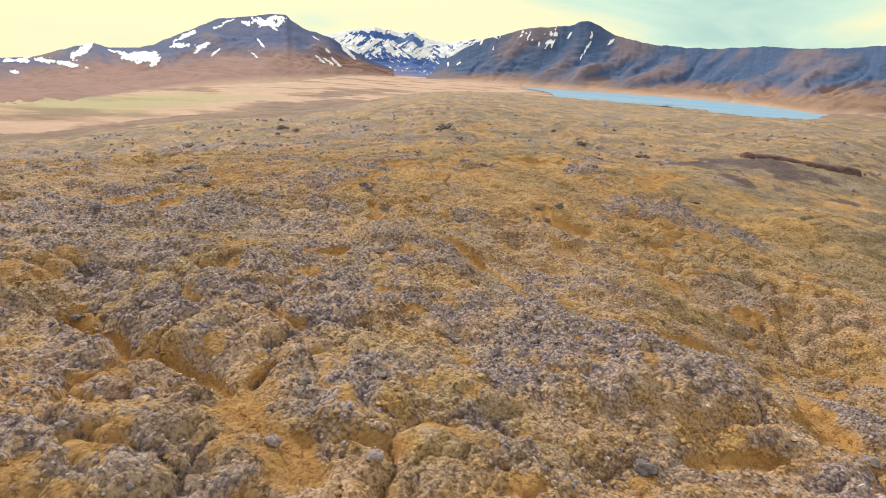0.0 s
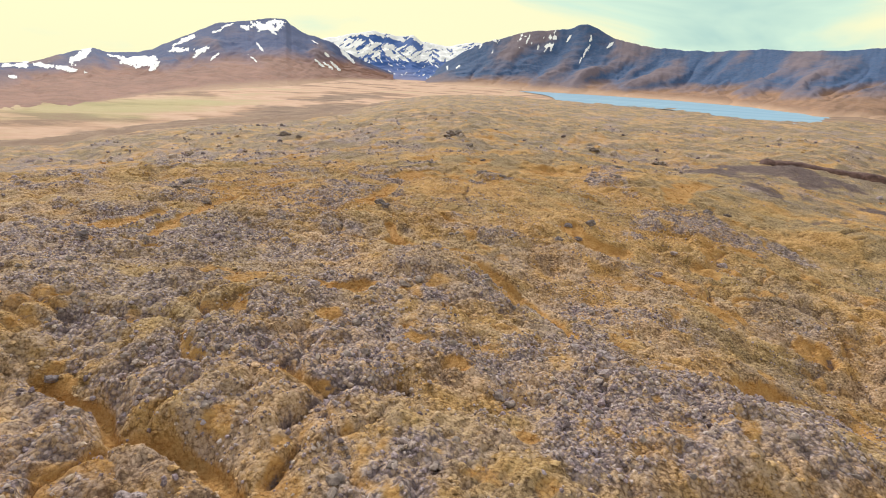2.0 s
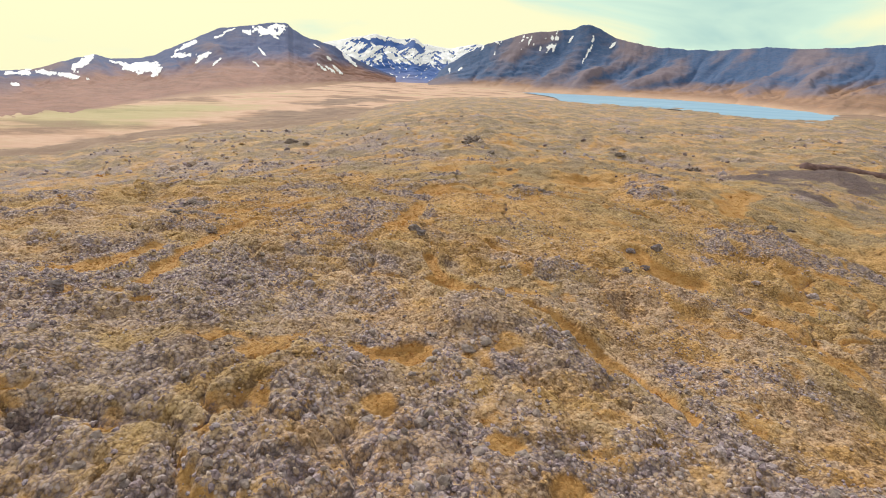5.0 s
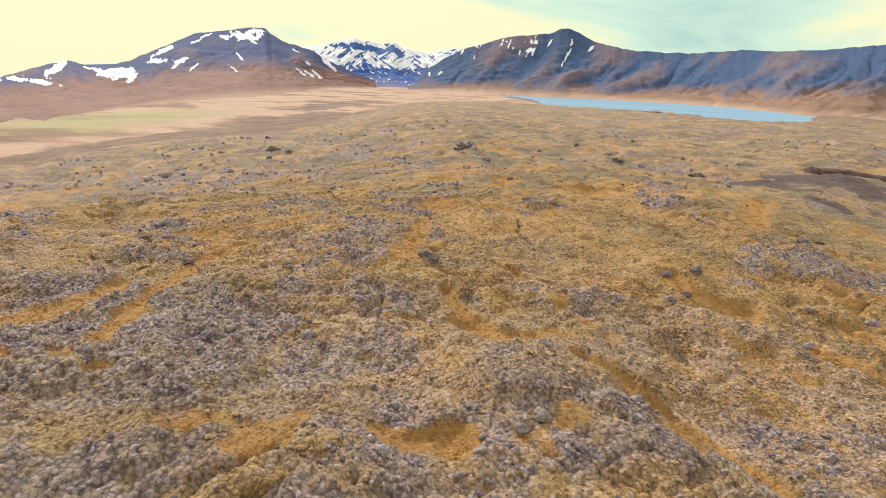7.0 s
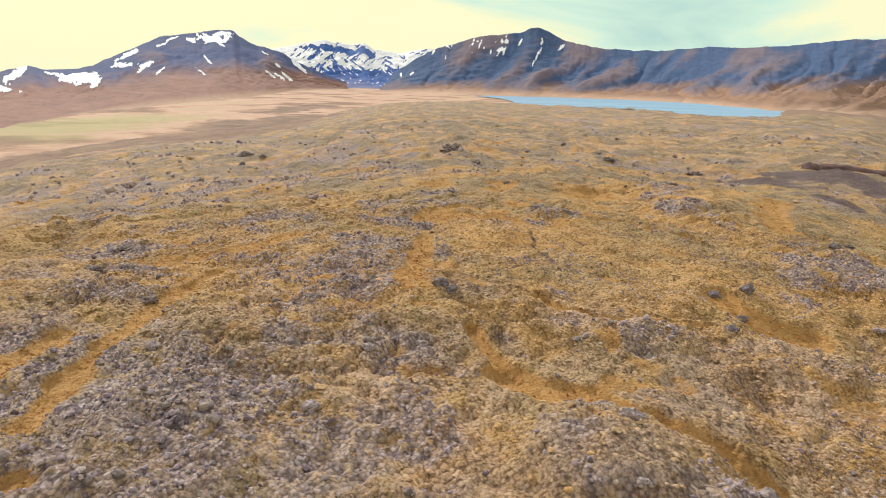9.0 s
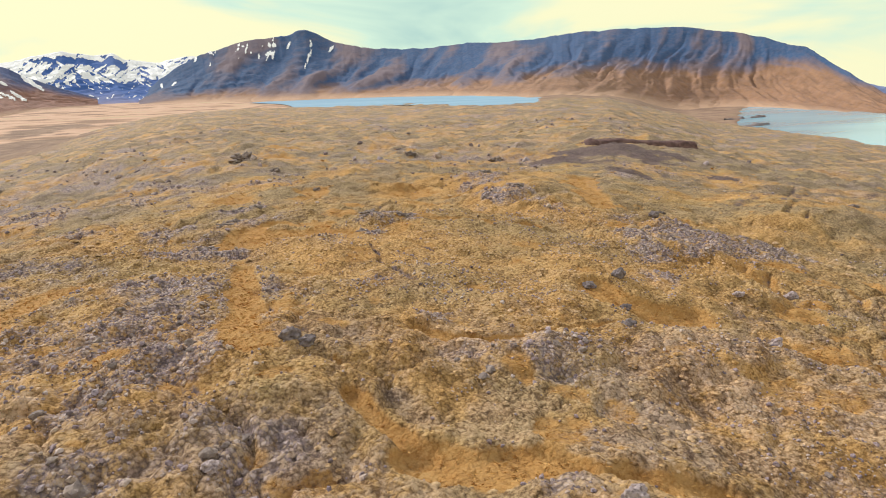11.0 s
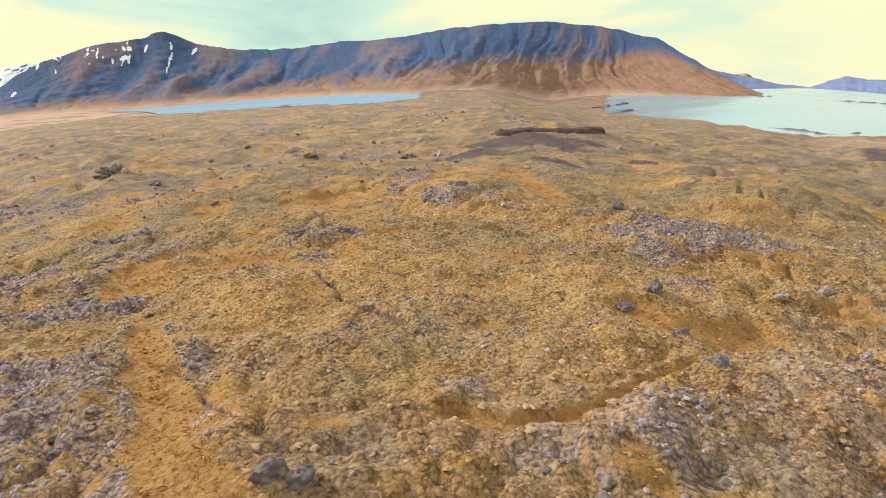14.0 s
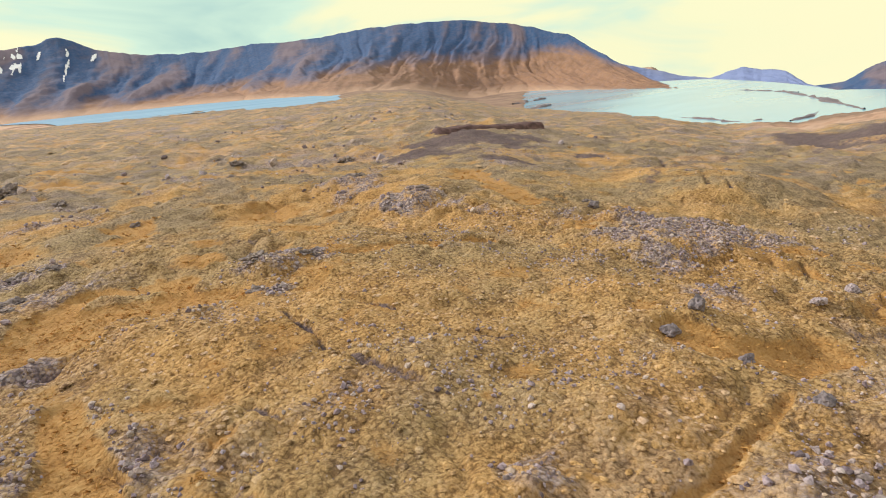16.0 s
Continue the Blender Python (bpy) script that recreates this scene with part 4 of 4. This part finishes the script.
mountain("mountain", (-2.5, -0.7, 1.1, 2.5, 4.1, 6.3, 7.8, 10.3, 10.9, 11.6, 12.4, 13.8, 16, 18.7, 21.4, 24, 25.7, 28, 31, 36, 41, 44, 46.5, 48.2, 50, 51.5, 53, 54.1, 55.8, 57.2, 59.9, 62.1, 64),
         (0.3, 1.75, 2.8, 3.5, 4.0, 4.66, 4.78, 5.08, 5.4, 5.42, 5.15, 4.45, 3.9, 3.66, 3.6, 3.78, 3.95, 3.85, 3.95, 4.4, 4.42, 4.22, 3.8, 3.48, 3.05, 2.5, 2.1, 1.35, 0.2, -0.75, -2.4, -3.3, -3.7),
         (3850, 3850, 3850, 3850, 3850, 3850, 3850, 3850, 3850, 3850, 3850, 3770, 3650, 3560, 3460, 3340, 3280, 3200, 3100, 2970, 2910, 2880, 2840, 2800, 2750, 2690, 2600, 2520, 2380, 2220, 1930, 1730, 1560),
         (3000, 2950, 2920, 2900, 2870, 2850, 2850, 2850, 2850, 2850, 2850, 2800, 2700, 2560, 2320, 2030, 1820, 1500, 1080, 1250, 1800, 2100, 2270, 2330, 2250, 2140, 2010, 1930, 1840, 1720, 1590, 1490, 1420),
         None, M_PEAK,
         "long slate mountain ridge, tinted haze-blue, with pale scree slopes above the water", 56, 1.6, 0.06, 110, 300,
         [(11.75, 3.95, 0.13, 0.6, -8), (11.45, 3.1, 0.09, 0.4, -14), (11.15, 2.45, 0.05, 0.25, -14), (13.55, 3.85, 0.32, 0.1, 45), (6.2, 4.25, 0.4, 0.1, 10), (5.75, 4.2, 0.09, 0.35, -15), (6.35, 4.0, 0.09, 0.5, -20), (5.6, 3.2, 0.06, 0.35, -25), (8.7, 4.3, 0.13, 0.25, 10), (8.15, 3.6, 0.32, 0.16, 20), (8.5, 3.3, 0.08, 0.5, -18), (7.3, 3.3, 0.08, 0.35, -5), (9.9, 4.2, 0.06, 0.3, -30),
          (3.4, 3.75, 0.3, 0.1, -35), (2.2, 3.3, 0.09, 0.3, -20), (3.3, 2.75, 0.05, 0.2, 0), (0.3, 1.35, 0.3, 0.09, 45), (-0.7, 1.2, 0.09, 0.16, -10)], couloirs,
         scree=((-2.5, 0.2), (5, 0.14), (16, 0.17), (25, 0.30), (34, 0.40), (42, 0.48), (50, 0.55), (55, 0.8), (60, 1.0)), lean=((0, -260), (40, -300), (46, 0), (52, 320)), sink=3.0, shift=0.1)

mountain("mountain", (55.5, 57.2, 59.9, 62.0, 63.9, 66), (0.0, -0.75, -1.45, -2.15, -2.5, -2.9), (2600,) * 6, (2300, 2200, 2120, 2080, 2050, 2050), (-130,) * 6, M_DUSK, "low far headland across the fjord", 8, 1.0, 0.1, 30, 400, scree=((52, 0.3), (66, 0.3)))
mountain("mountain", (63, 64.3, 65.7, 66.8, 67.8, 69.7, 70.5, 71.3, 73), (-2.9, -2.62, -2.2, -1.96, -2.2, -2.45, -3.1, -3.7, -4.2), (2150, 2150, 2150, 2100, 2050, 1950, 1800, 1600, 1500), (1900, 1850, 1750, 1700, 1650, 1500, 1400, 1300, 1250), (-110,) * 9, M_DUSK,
         "far flat-topped hill beyond the fjord, tinted haze-violet", 8, 0.9, 0.06, 30, 500)
mountain("mountain", (71.5, 73.1, 74.2, 75.5, 76.8, 80, 90), (-4.5, -4.0, -3.36, -2.6, -2.24, -1.6, -0.8), (1500,) * 7, (1150, 1130, 1120, 1100, 1080, 1050, 1000), (-86,) * 7, M_PEAK, "dark hillside, tinted haze-blue, rising beyond the fjord shore", 12, 1.1, 0.1, 40, 600)


# ---- loose cover of the lava field ----
rng = np.random.default_rng(5)


def ball(kind, seed):
    """One low-cut lump: a stone of 20 facets or a cushion with a round top."""
    g = np.random.default_rng(seed)
    if kind == "stone":
        p = (1 + 5**0.5) / 2
        v = np.array([(-1, p, 0), (1, p, 0), (-1, -p, 0), (1, -p, 0), (0, -1, p), (0, 1, p), (0, -1, -p), (0, 1, -p), (p, 0, -1), (p, 0, 1), (-p, 0, -1), (-p, 0, 1)]) / 1.9
        f = np.array([(0, 11, 5), (0, 5, 1), (0, 1, 7), (0, 7, 10), (0, 10, 11), (1, 5, 9), (5, 11, 4), (11, 10, 2), (10, 7, 6), (7, 1, 8), (3, 9, 4), (3, 4, 2), (3, 2, 6), (3, 6, 8), (3, 8, 9), (4, 9, 5), (2, 4, 11), (6, 2, 10), (8, 6, 7), (9, 8, 1)])
        v = v * g.uniform(0.6, 1.25, (12, 1)) * np.array([1.0, g.uniform(0.65, 1.0), g.uniform(0.55, 0.9)])
        return v, f
    v = [(g.uniform(-0.3, 0.3), g.uniform(-0.3, 0.3), g.uniform(0.6, 0.95))]
    for ring, (rad, up) in enumerate(((0.6, 0.55), (1.05, -0.1))):
        for i in range(6):
            a = (i + 0.5 * ring + g.uniform(-0.25, 0.25)) * math.pi / 3
            q = rad * g.uniform(0.65, 1.3)
            v.append((q * math.cos(a), q * math.sin(a) * 0.85, up * g.uniform(0.5, 1.4)))
    f = [(0, 1 + i, 1 + (i + 1) % 6) for i in range(6)]
    for i in range(6):
        j = (i + 1) % 6
        f += [(1 + i, 7 + i, 1 + j), (1 + j, 7 + i, 7 + j)]
    return np.array(v), np.array(f)


def tuft(seed, blades=7):
    """A tuft of bent grass blades."""
    g = np.random.default_rng(seed)
    v, f = [], []
    for i in range(blades):
        a, lean, tall, w = g.uniform(0, 6.28), g.uniform(0.7, 1.3), g.uniform(0.35, 0.7), g.uniform(0.05, 0.10)
        cx, cy = g.uniform(-0.35, 0.35, 2)
        dx, dy = math.cos(a), math.sin(a)
        b = len(v)
        v += [(cx - w * dy, cy + w * dx, -0.1), (cx + w * dy, cy - w * dx, -0.1), (cx + dx * lean * 0.5 - w * 0.6 * dy, cy + dy * lean * 0.5 + w * 0.6 * dx, tall * 0.7), (cx + dx * lean * 1.2, cy + dy * lean * 1.2, tall * 0.75)]
        f += [(b, b + 1, b + 2), (b + 1, b + 3, b + 2)]
    return np.array(v), np.array(f)


def strew(name, shapes, x, y, size, tall, sink, mat, label, category, smooth):
    """Lay many copies of a few shapes on the ground as one mesh."""
    z = height(x, y)
    verts, faces, at = [], [], 0
    pick = rng.integers(0, len(shapes), len(x))
    for k, (v, f) in enumerate(shapes):
        sel = np.where(pick == k)[0]
        a, s, h = rng.uniform(0, 6.283, len(sel)), size[sel], (size * tall)[sel]
        ca, sa = np.cos(a)[:, None], np.sin(a)[:, None]
        vx = (v[:, 0] * ca - v[:, 1] * sa) * s[:, None] + x[sel][:, None]
        vy = (v[:, 0] * sa + v[:, 1] * ca) * s[:, None] + y[sel][:, None]
        vz = v[:, 2] * h[:, None] + (z[sel] - sink * s)[:, None]
        verts.append(np.stack([vx, vy, vz], -1).reshape(-1, 3))
        faces.append((f[None] + at + (np.arange(len(sel)) * len(v))[:, None, None]).reshape(-1, 3))
        at += len(sel) * len(v)
    me = mesh_from(name, np.concatenate(verts), np.concatenate(faces), mat, smooth)
    return tagged(new(name, me), label, category, kind="stuff")


def sites(x0, x1, y0, y1, gap):
    """Jittered places inside the strip of land that is flown over."""
    gx, gy = np.meshgrid(np.arange(x0, x1, gap), np.arange(y0, y1, gap))
    x = gx.ravel() + rng.uniform(-0.48, 0.48, gx.size) * gap
    y = gy.ravel() + rng.uniform(-0.48, 0.48, gx.size) * gap
    keep = (x > -0.80 * y - 4) & (x < 0.80 * y + 4)
    return x[keep], y[keep]


def strew_field():
    near = sites(-36, 36, 15, 104, 0.30)
    middle = [np.concatenate(c) for c in zip(sites(-75, -36, 45, 160, 0.85), sites(36, 90, 45, 160, 0.85), sites(-36, 36, 104, 160, 0.85))]
    distant = [np.concatenate(c) for c in zip(sites(-150, 190, 160, 380, 3.8), sites(90, 230, 60, 160, 3.8))]
    stones, cushions, blades = [[], [], []], [[], [], []], [[], [], []]
    for (x, y), big in ((near, 0.082), (middle, 0.17), (distant, 0.55)):
        cover = ground_shape(x, y)[1]
        grass, rock = cover[:, 0], cover[:, 1]
        clump = 0.42 * fbm(x, y, 1.5 * big / 0.13, 3, 131, 0.65) + 0.45 * fbm(x, y, 5.0, 3, 133)
        odds = rng.uniform(0, 1, len(x))
        s = big * np.clip(rng.lognormal(0.0, 0.5, len(x)), 0.4, 2.6) * (0.72 + 0.6 * rock)
        bare = cover[:, 2] > 0.25
        is_grass = ~bare & (odds < np.clip((grass - 0.42) * 3.0, 0, 1))
        is_stone = ~bare & ~is_grass & ((rng.uniform(-0.12, 0.12, len(x)) + rock + clump > (0.50 if big < 0.1 else 0.68)) | (rng.uniform(0, 1, len(x)) < (0.05 if big < 0.1 else 0.004)))
        is_moss = ~bare & ~is_grass & ~is_stone & (rock < 0.45) & (odds < (0.55 if big < 0.1 else 0.25))
        for store, mask, f in ((stones, is_stone, 0.8), (cushions, is_moss, 1.15), (blades, is_grass, 1.6)):
            for part_list, val in zip(store, (x[mask], y[mask], s[mask] * f)):
                part_list.append(val)
    join = lambda store: [np.concatenate(c) for c in store]
    x, y, s = join(stones)
    strew("lava_rubble", [ball("stone", i) for i in range(12)], x, y, s * 1.1, 1.0, -0.22, M_STONE, "grey and purple lichen-covered lava rubble on the crust", "rubble", False)
    x, y, s = join(cushions)
    strew("moss_cushions", [ball("moss", i) for i in range(14)], x, y, s * 1.1, 0.42, 0.02, M_MOSS, "tan woolly moss cushions growing over old lava", "moss", True)
    x, y, s = join(blades)
    strew("dead_grass", [tuft(i, 6) for i in range(8)], x, y, s, 0.8, 0.0, M_STRAW, "matted orange dead grass filling the hollows", "grass", True)


strew_field()


# ---- single stones and outcrops ----
def rough_block(bm, place, size, seed, detail=2):
    """Adds one weathered block to a bmesh."""
    made = bmesh.ops.create_icosphere(bm, subdivisions=detail, radius=1.0)["verts"]
    turn = Euler((seed * 1.7, seed * 0.9, seed * 2.3)).to_matrix()
    for v in made:
        p = v.co.copy()
        n = 1 + 0.5 * noise.noise(p * 1.1 + Vector((seed * 3.1, 0, 0))) + 0.32 * noise.noise(p * 2.6 + Vector((0, seed * 1.3, 0))) + 0.12 * noise.noise(p * 7.0)
        q = turn @ (p * n)
        v.co = Vector((q.x * size[0], q.y * size[1], q.z * size[2])) + Vector(place)


def single(name, bm, x, y, mat, label, category, group, sink=0.0):
    me = bpy.data.meshes.new(name)
    bm.to_mesh(me)
    bm.free()
    me.materials.append(mat)
    ob = new(name, me)
    ob.location = (x, y, float(height(x, y)[0]) - sink)
    return tagged(ob, label, category, group)


def outcrop(x, y, size, seed, low=0.8, mat=None):
    """A jagged knot of lava, one lump broken into crags."""
    g = random.Random(seed)
    bm = bmesh.new()
    shift, long = Vector((seed * 2.7, seed * 1.1, 0)), g.uniform(0.9, 1.5)
    for v in bmesh.ops.create_icosphere(bm, subdivisions=4, radius=1.0)["verts"]:
        p = v.co.copy()
        crag = abs(noise.noise(p * 1.5 + shift)) * 1.1 + abs(noise.noise(p * 3.2 + shift)) * 0.7 + noise.noise(p * 7 + shift) * 0.14
        q = p * (0.55 + crag)
        v.co = Vector((q.x * size * long, q.y * size, q.z * size * low))
    single("lava_outcrop", bm, x, y, mat or M_BASALT, "dark jagged lava outcrop standing out of the moss", "outcrop", "lava outcrops", 0.05 * size)


for n, (x, y, size) in enumerate([(-1.8, 176, 4.2), (-60, 219, 2.6), (-66, 223, 1.8), (-54, 214, 1.5), (-8, 228, 1.8), (24, 203, 1.6), (14, 240, 1.8), (2, 158, 1.3), (21, 155, 1.6), (25, 156, 1.7), (39, 187, 1.8), (51, 164, 2.4), (41, 200, 1.5), (22, 206, 1.5),
                                  (10, 236, 2.2), (4, 132, 0.9), (42, 103, 1.0), (-33, 78, 1.2), (-34.5, 76, 1.0), (-35, 85, 1.2), (-28.6, 70.7, 0.9), (88, 108, 1.4)]):
    outcrop(x, y, size * 0.55, n + 1, 0.6, M_CRAG)
for n, (x, y, size) in enumerate([(2.4, 99.4, 0.8), (4.4, 99.8, 0.95), (6.8, 99.8, 0.8), (5.4, 98.4, 0.6), (0.6, 96.0, 0.65), (-8.2, 116.4, 1.2), (-6.6, 114.6, 0.9), (-9.4, 109.4, 1.1), (-10.6, 106.6, 0.8), (-12.6, 98.2, 0.7), (23.0, 112.6, 1.0), (26.2, 111.6, 0.9), (21.0, 110.8, 0.8), (31.0, 131.4, 1.2), (-36.6, 85.4, 1.1), (-31.0, 73.0, 0.8)]):
    outcrop(x, y, size * 0.75, n + 61, 0.45, M_CRAG)


def boulder(x, y, size, seed, mat, label):
    g = random.Random(seed)
    bm = bmesh.new()
    rough_block(bm, (0, 0, 0.25 * size), (size, size * g.uniform(0.6, 0.9), size * g.uniform(0.55, 0.8)), seed * 0.7, 3)
    single("boulder", bm, x, y, mat, label, "boulder", "boulders on the lava")


GREY, BLUE = "rounded grey lichen-covered boulder on the lava crust", "dark grey bare lava boulder beside a grassy hollow"
for n, (x, y, size) in enumerate([(-3.4, 54.4, 0.5), (-2.6, 55.2, 0.32), (-24.9, 62.1, 0.4), (-16.3, 56.7, 0.45), (-29.3, 63.5, 0.4), (-13.6, 25.0, 0.5), (-12.9, 24.6, 0.35), (6.6, 37.6, 0.5), (10.0, 50.3, 0.35), (-2.2, 20.0, 0.4), (-3.9, 28.2, 0.35), (-6.3, 20.9, 0.4), (7.7, 42.3, 0.5),
                                  (7.6, 40.2, 0.42), (9.2, 40.4, 0.42), (8.6, 40.9, 0.3), (-12.3, 39.5, 0.35), (5.3, 40.2, 0.4), (19.8, 68.0, 0.5), (23.5, 74.3, 0.5), (29.2, 74.2, 0.6), (-11.2, 45.1, 0.35), (-4.3, 50.6, 0.3), (-14.2, 62.5, 0.4)]):
    boulder(x, y, size * 0.8, n + 3, M_STONE, GREY)
for n, (x, y, size) in enumerate([(-10.0, 71.4, 0.6), (-9.3, 70.8, 0.5), (11.6, 76.8, 0.6), (14.2, 76.8, 0.65), (12.2, 73.6, 0.5), (9.3, 69.8, 0.55), (9.3, 23.1, 0.55), (-30.9, 52.0, 0.6), (-21.7, 33.5, 0.4), (37.0, 98.5, 0.8)]):
    boulder(x, y, size * 0.85, n + 40, M_BASALT, BLUE)


def loose_stones():
    """Stones large enough to be picked out one by one, lying on the crusts of rubble."""
    g = np.random.default_rng(77)
    shapes = []
    for i in range(10):
        bm = bmesh.new()
        rough_block(bm, (0, 0, 0.2), (1.0, g.uniform(0.6, 0.95), g.uniform(0.5, 0.8)), 5 + i * 1.3, 2)
        me = bpy.data.meshes.new("lava_stone")
        bm.to_mesh(me)
        bm.free()
        me.materials.append(M_CRAG)
        shapes.append(me)
    x, y = sites(-30, 34, 18, 96, 0.9)
    cover = ground_shape(x, y)[1]
    pick = np.where((cover[:, 1] > 0.45) & (cover[:, 0] < 0.3))[0]
    pick = g.permutation(pick)[:290]
    z = height(x[pick], y[pick])
    for n, (px, py, pz) in enumerate(zip(x[pick], y[pick], z)):
        size = float(np.clip(g.lognormal(-1.55, 0.3), 0.12, 0.4))
        ob = new("lava_stone", shapes[n % 10])
        ob.matrix_world = pose(float(px), float(py), float(pz), 0, 0, float(g.uniform(0, 360))) @ Matrix.Diagonal((size, size, size, 1))
        tagged(ob, "lichen-spotted grey lava stone lying on the rubble crust", "stone", "loose stones on the lava")


loose_stones()


def spoil_bank():
    """A bank of dug-out red-brown earth with a steep face, higher at one end."""
    n, m = 70, 15
    u, v = np.meshgrid(np.linspace(0, 1, n), np.linspace(-1, 1, m), indexing="ij")
    cx, cy = 79 + 29 * u + 0.0 * v, 171.5 - 6 * u + 1.2 * np.sin(5 * u)
    x, y = cx, cy + 2.8 * v
    tall = (0.35 + 0.45 * np.exp(-(((u - 0.1) / 0.07) ** 2)) + 0.12 * fbm(u * 30, v, 3, 3, 7)) * np.clip(u * 12, 0, 1) * np.clip((1 - u) * 14, 0, 1)
    base = softened(height(x.ravel(), y.ravel()).reshape(n, m).max(1), 6.0, 1.0)[:, None]
    z = base - 0.25 - 2.2 * np.abs(v) ** 6 + tall * np.clip(1.15 - np.abs(v) ** 1.5, 0, 1) + 0.15 * fbm(x, y, 1.5, 3, 8)
    me = mesh_from("spoil_bank", np.stack([x, y, z], -1).reshape(-1, 3), grid_faces(n, m)[:, ::-1], M_EARTH)
    tagged(new("spoil_bank", me), "low red-brown bank of dug earth beside dark bare ground", "earth bank")


spoil_bank()


def reef(pts, half, tall, seed):
    """A low dark reef or spit along a line of headings and distances, awash in the fjord."""
    line = [(MID[0] + r * math.sin(radians(a)), MID[1] + r * math.cos(radians(a))) for a, r in pts]
    n, m = 60, 9
    f = np.linspace(0, len(line) - 1, n)
    lx, ly = np.interp(f, range(len(line)), [p[0] for p in line]), np.interp(f, range(len(line)), [p[1] for p in line])
    tx, ty = np.gradient(lx), np.gradient(ly)
    ln = np.hypot(tx, ty)
    v = np.linspace(-1, 1, m)
    wide = half * (0.65 + 0.5 * fbm(f * 20, f * 0, 9, 3, seed)) * np.sin(np.pi * np.linspace(0.04, 0.96, n)) ** 0.4
    x, y = lx[:, None] - (ty / ln * wide)[:, None] * v, ly[:, None] + (tx / ln * wide)[:, None] * v
    z = SEA_Z - 1.0 + (tall + 1.0) * (1 - v**2) * (0.7 + 0.5 * fbm(x, y, 14, 3, seed + 3))
    me = mesh_from("reef", np.stack([x, y, z], -1).reshape(-1, 3), grid_faces(n, m), M_BASALT)
    tagged(new("reef", me), "low dark lava reef awash in the bright fjord", "reef", "reefs along the shore")


reef([(69.4, 1290), (71.2, 1150), (72.6, 1040), (74.6, 910)], 11, 3.0, 3)
reef([(66.2, 1420), (68.4, 1330), (70.5, 1240)], 8, 2.0, 4)
reef([(61.6, 935), (63.2, 900), (64.8, 862)], 6, 2.0, 5)
reef([(64.6, 850), (66.4, 842), (67.6, 850)], 6, 1.6, 6)
reef([(69.6, 820), (70.8, 850), (71.6, 905)], 8, 2.0, 8)
reef([(48.4, 1300), (49.6, 1370), (50.9, 1420)], 24, 5.0, 9)
reef([(47.6, 1560), (49.4, 1640), (50.6, 1690)], 16, 5.0, 10)
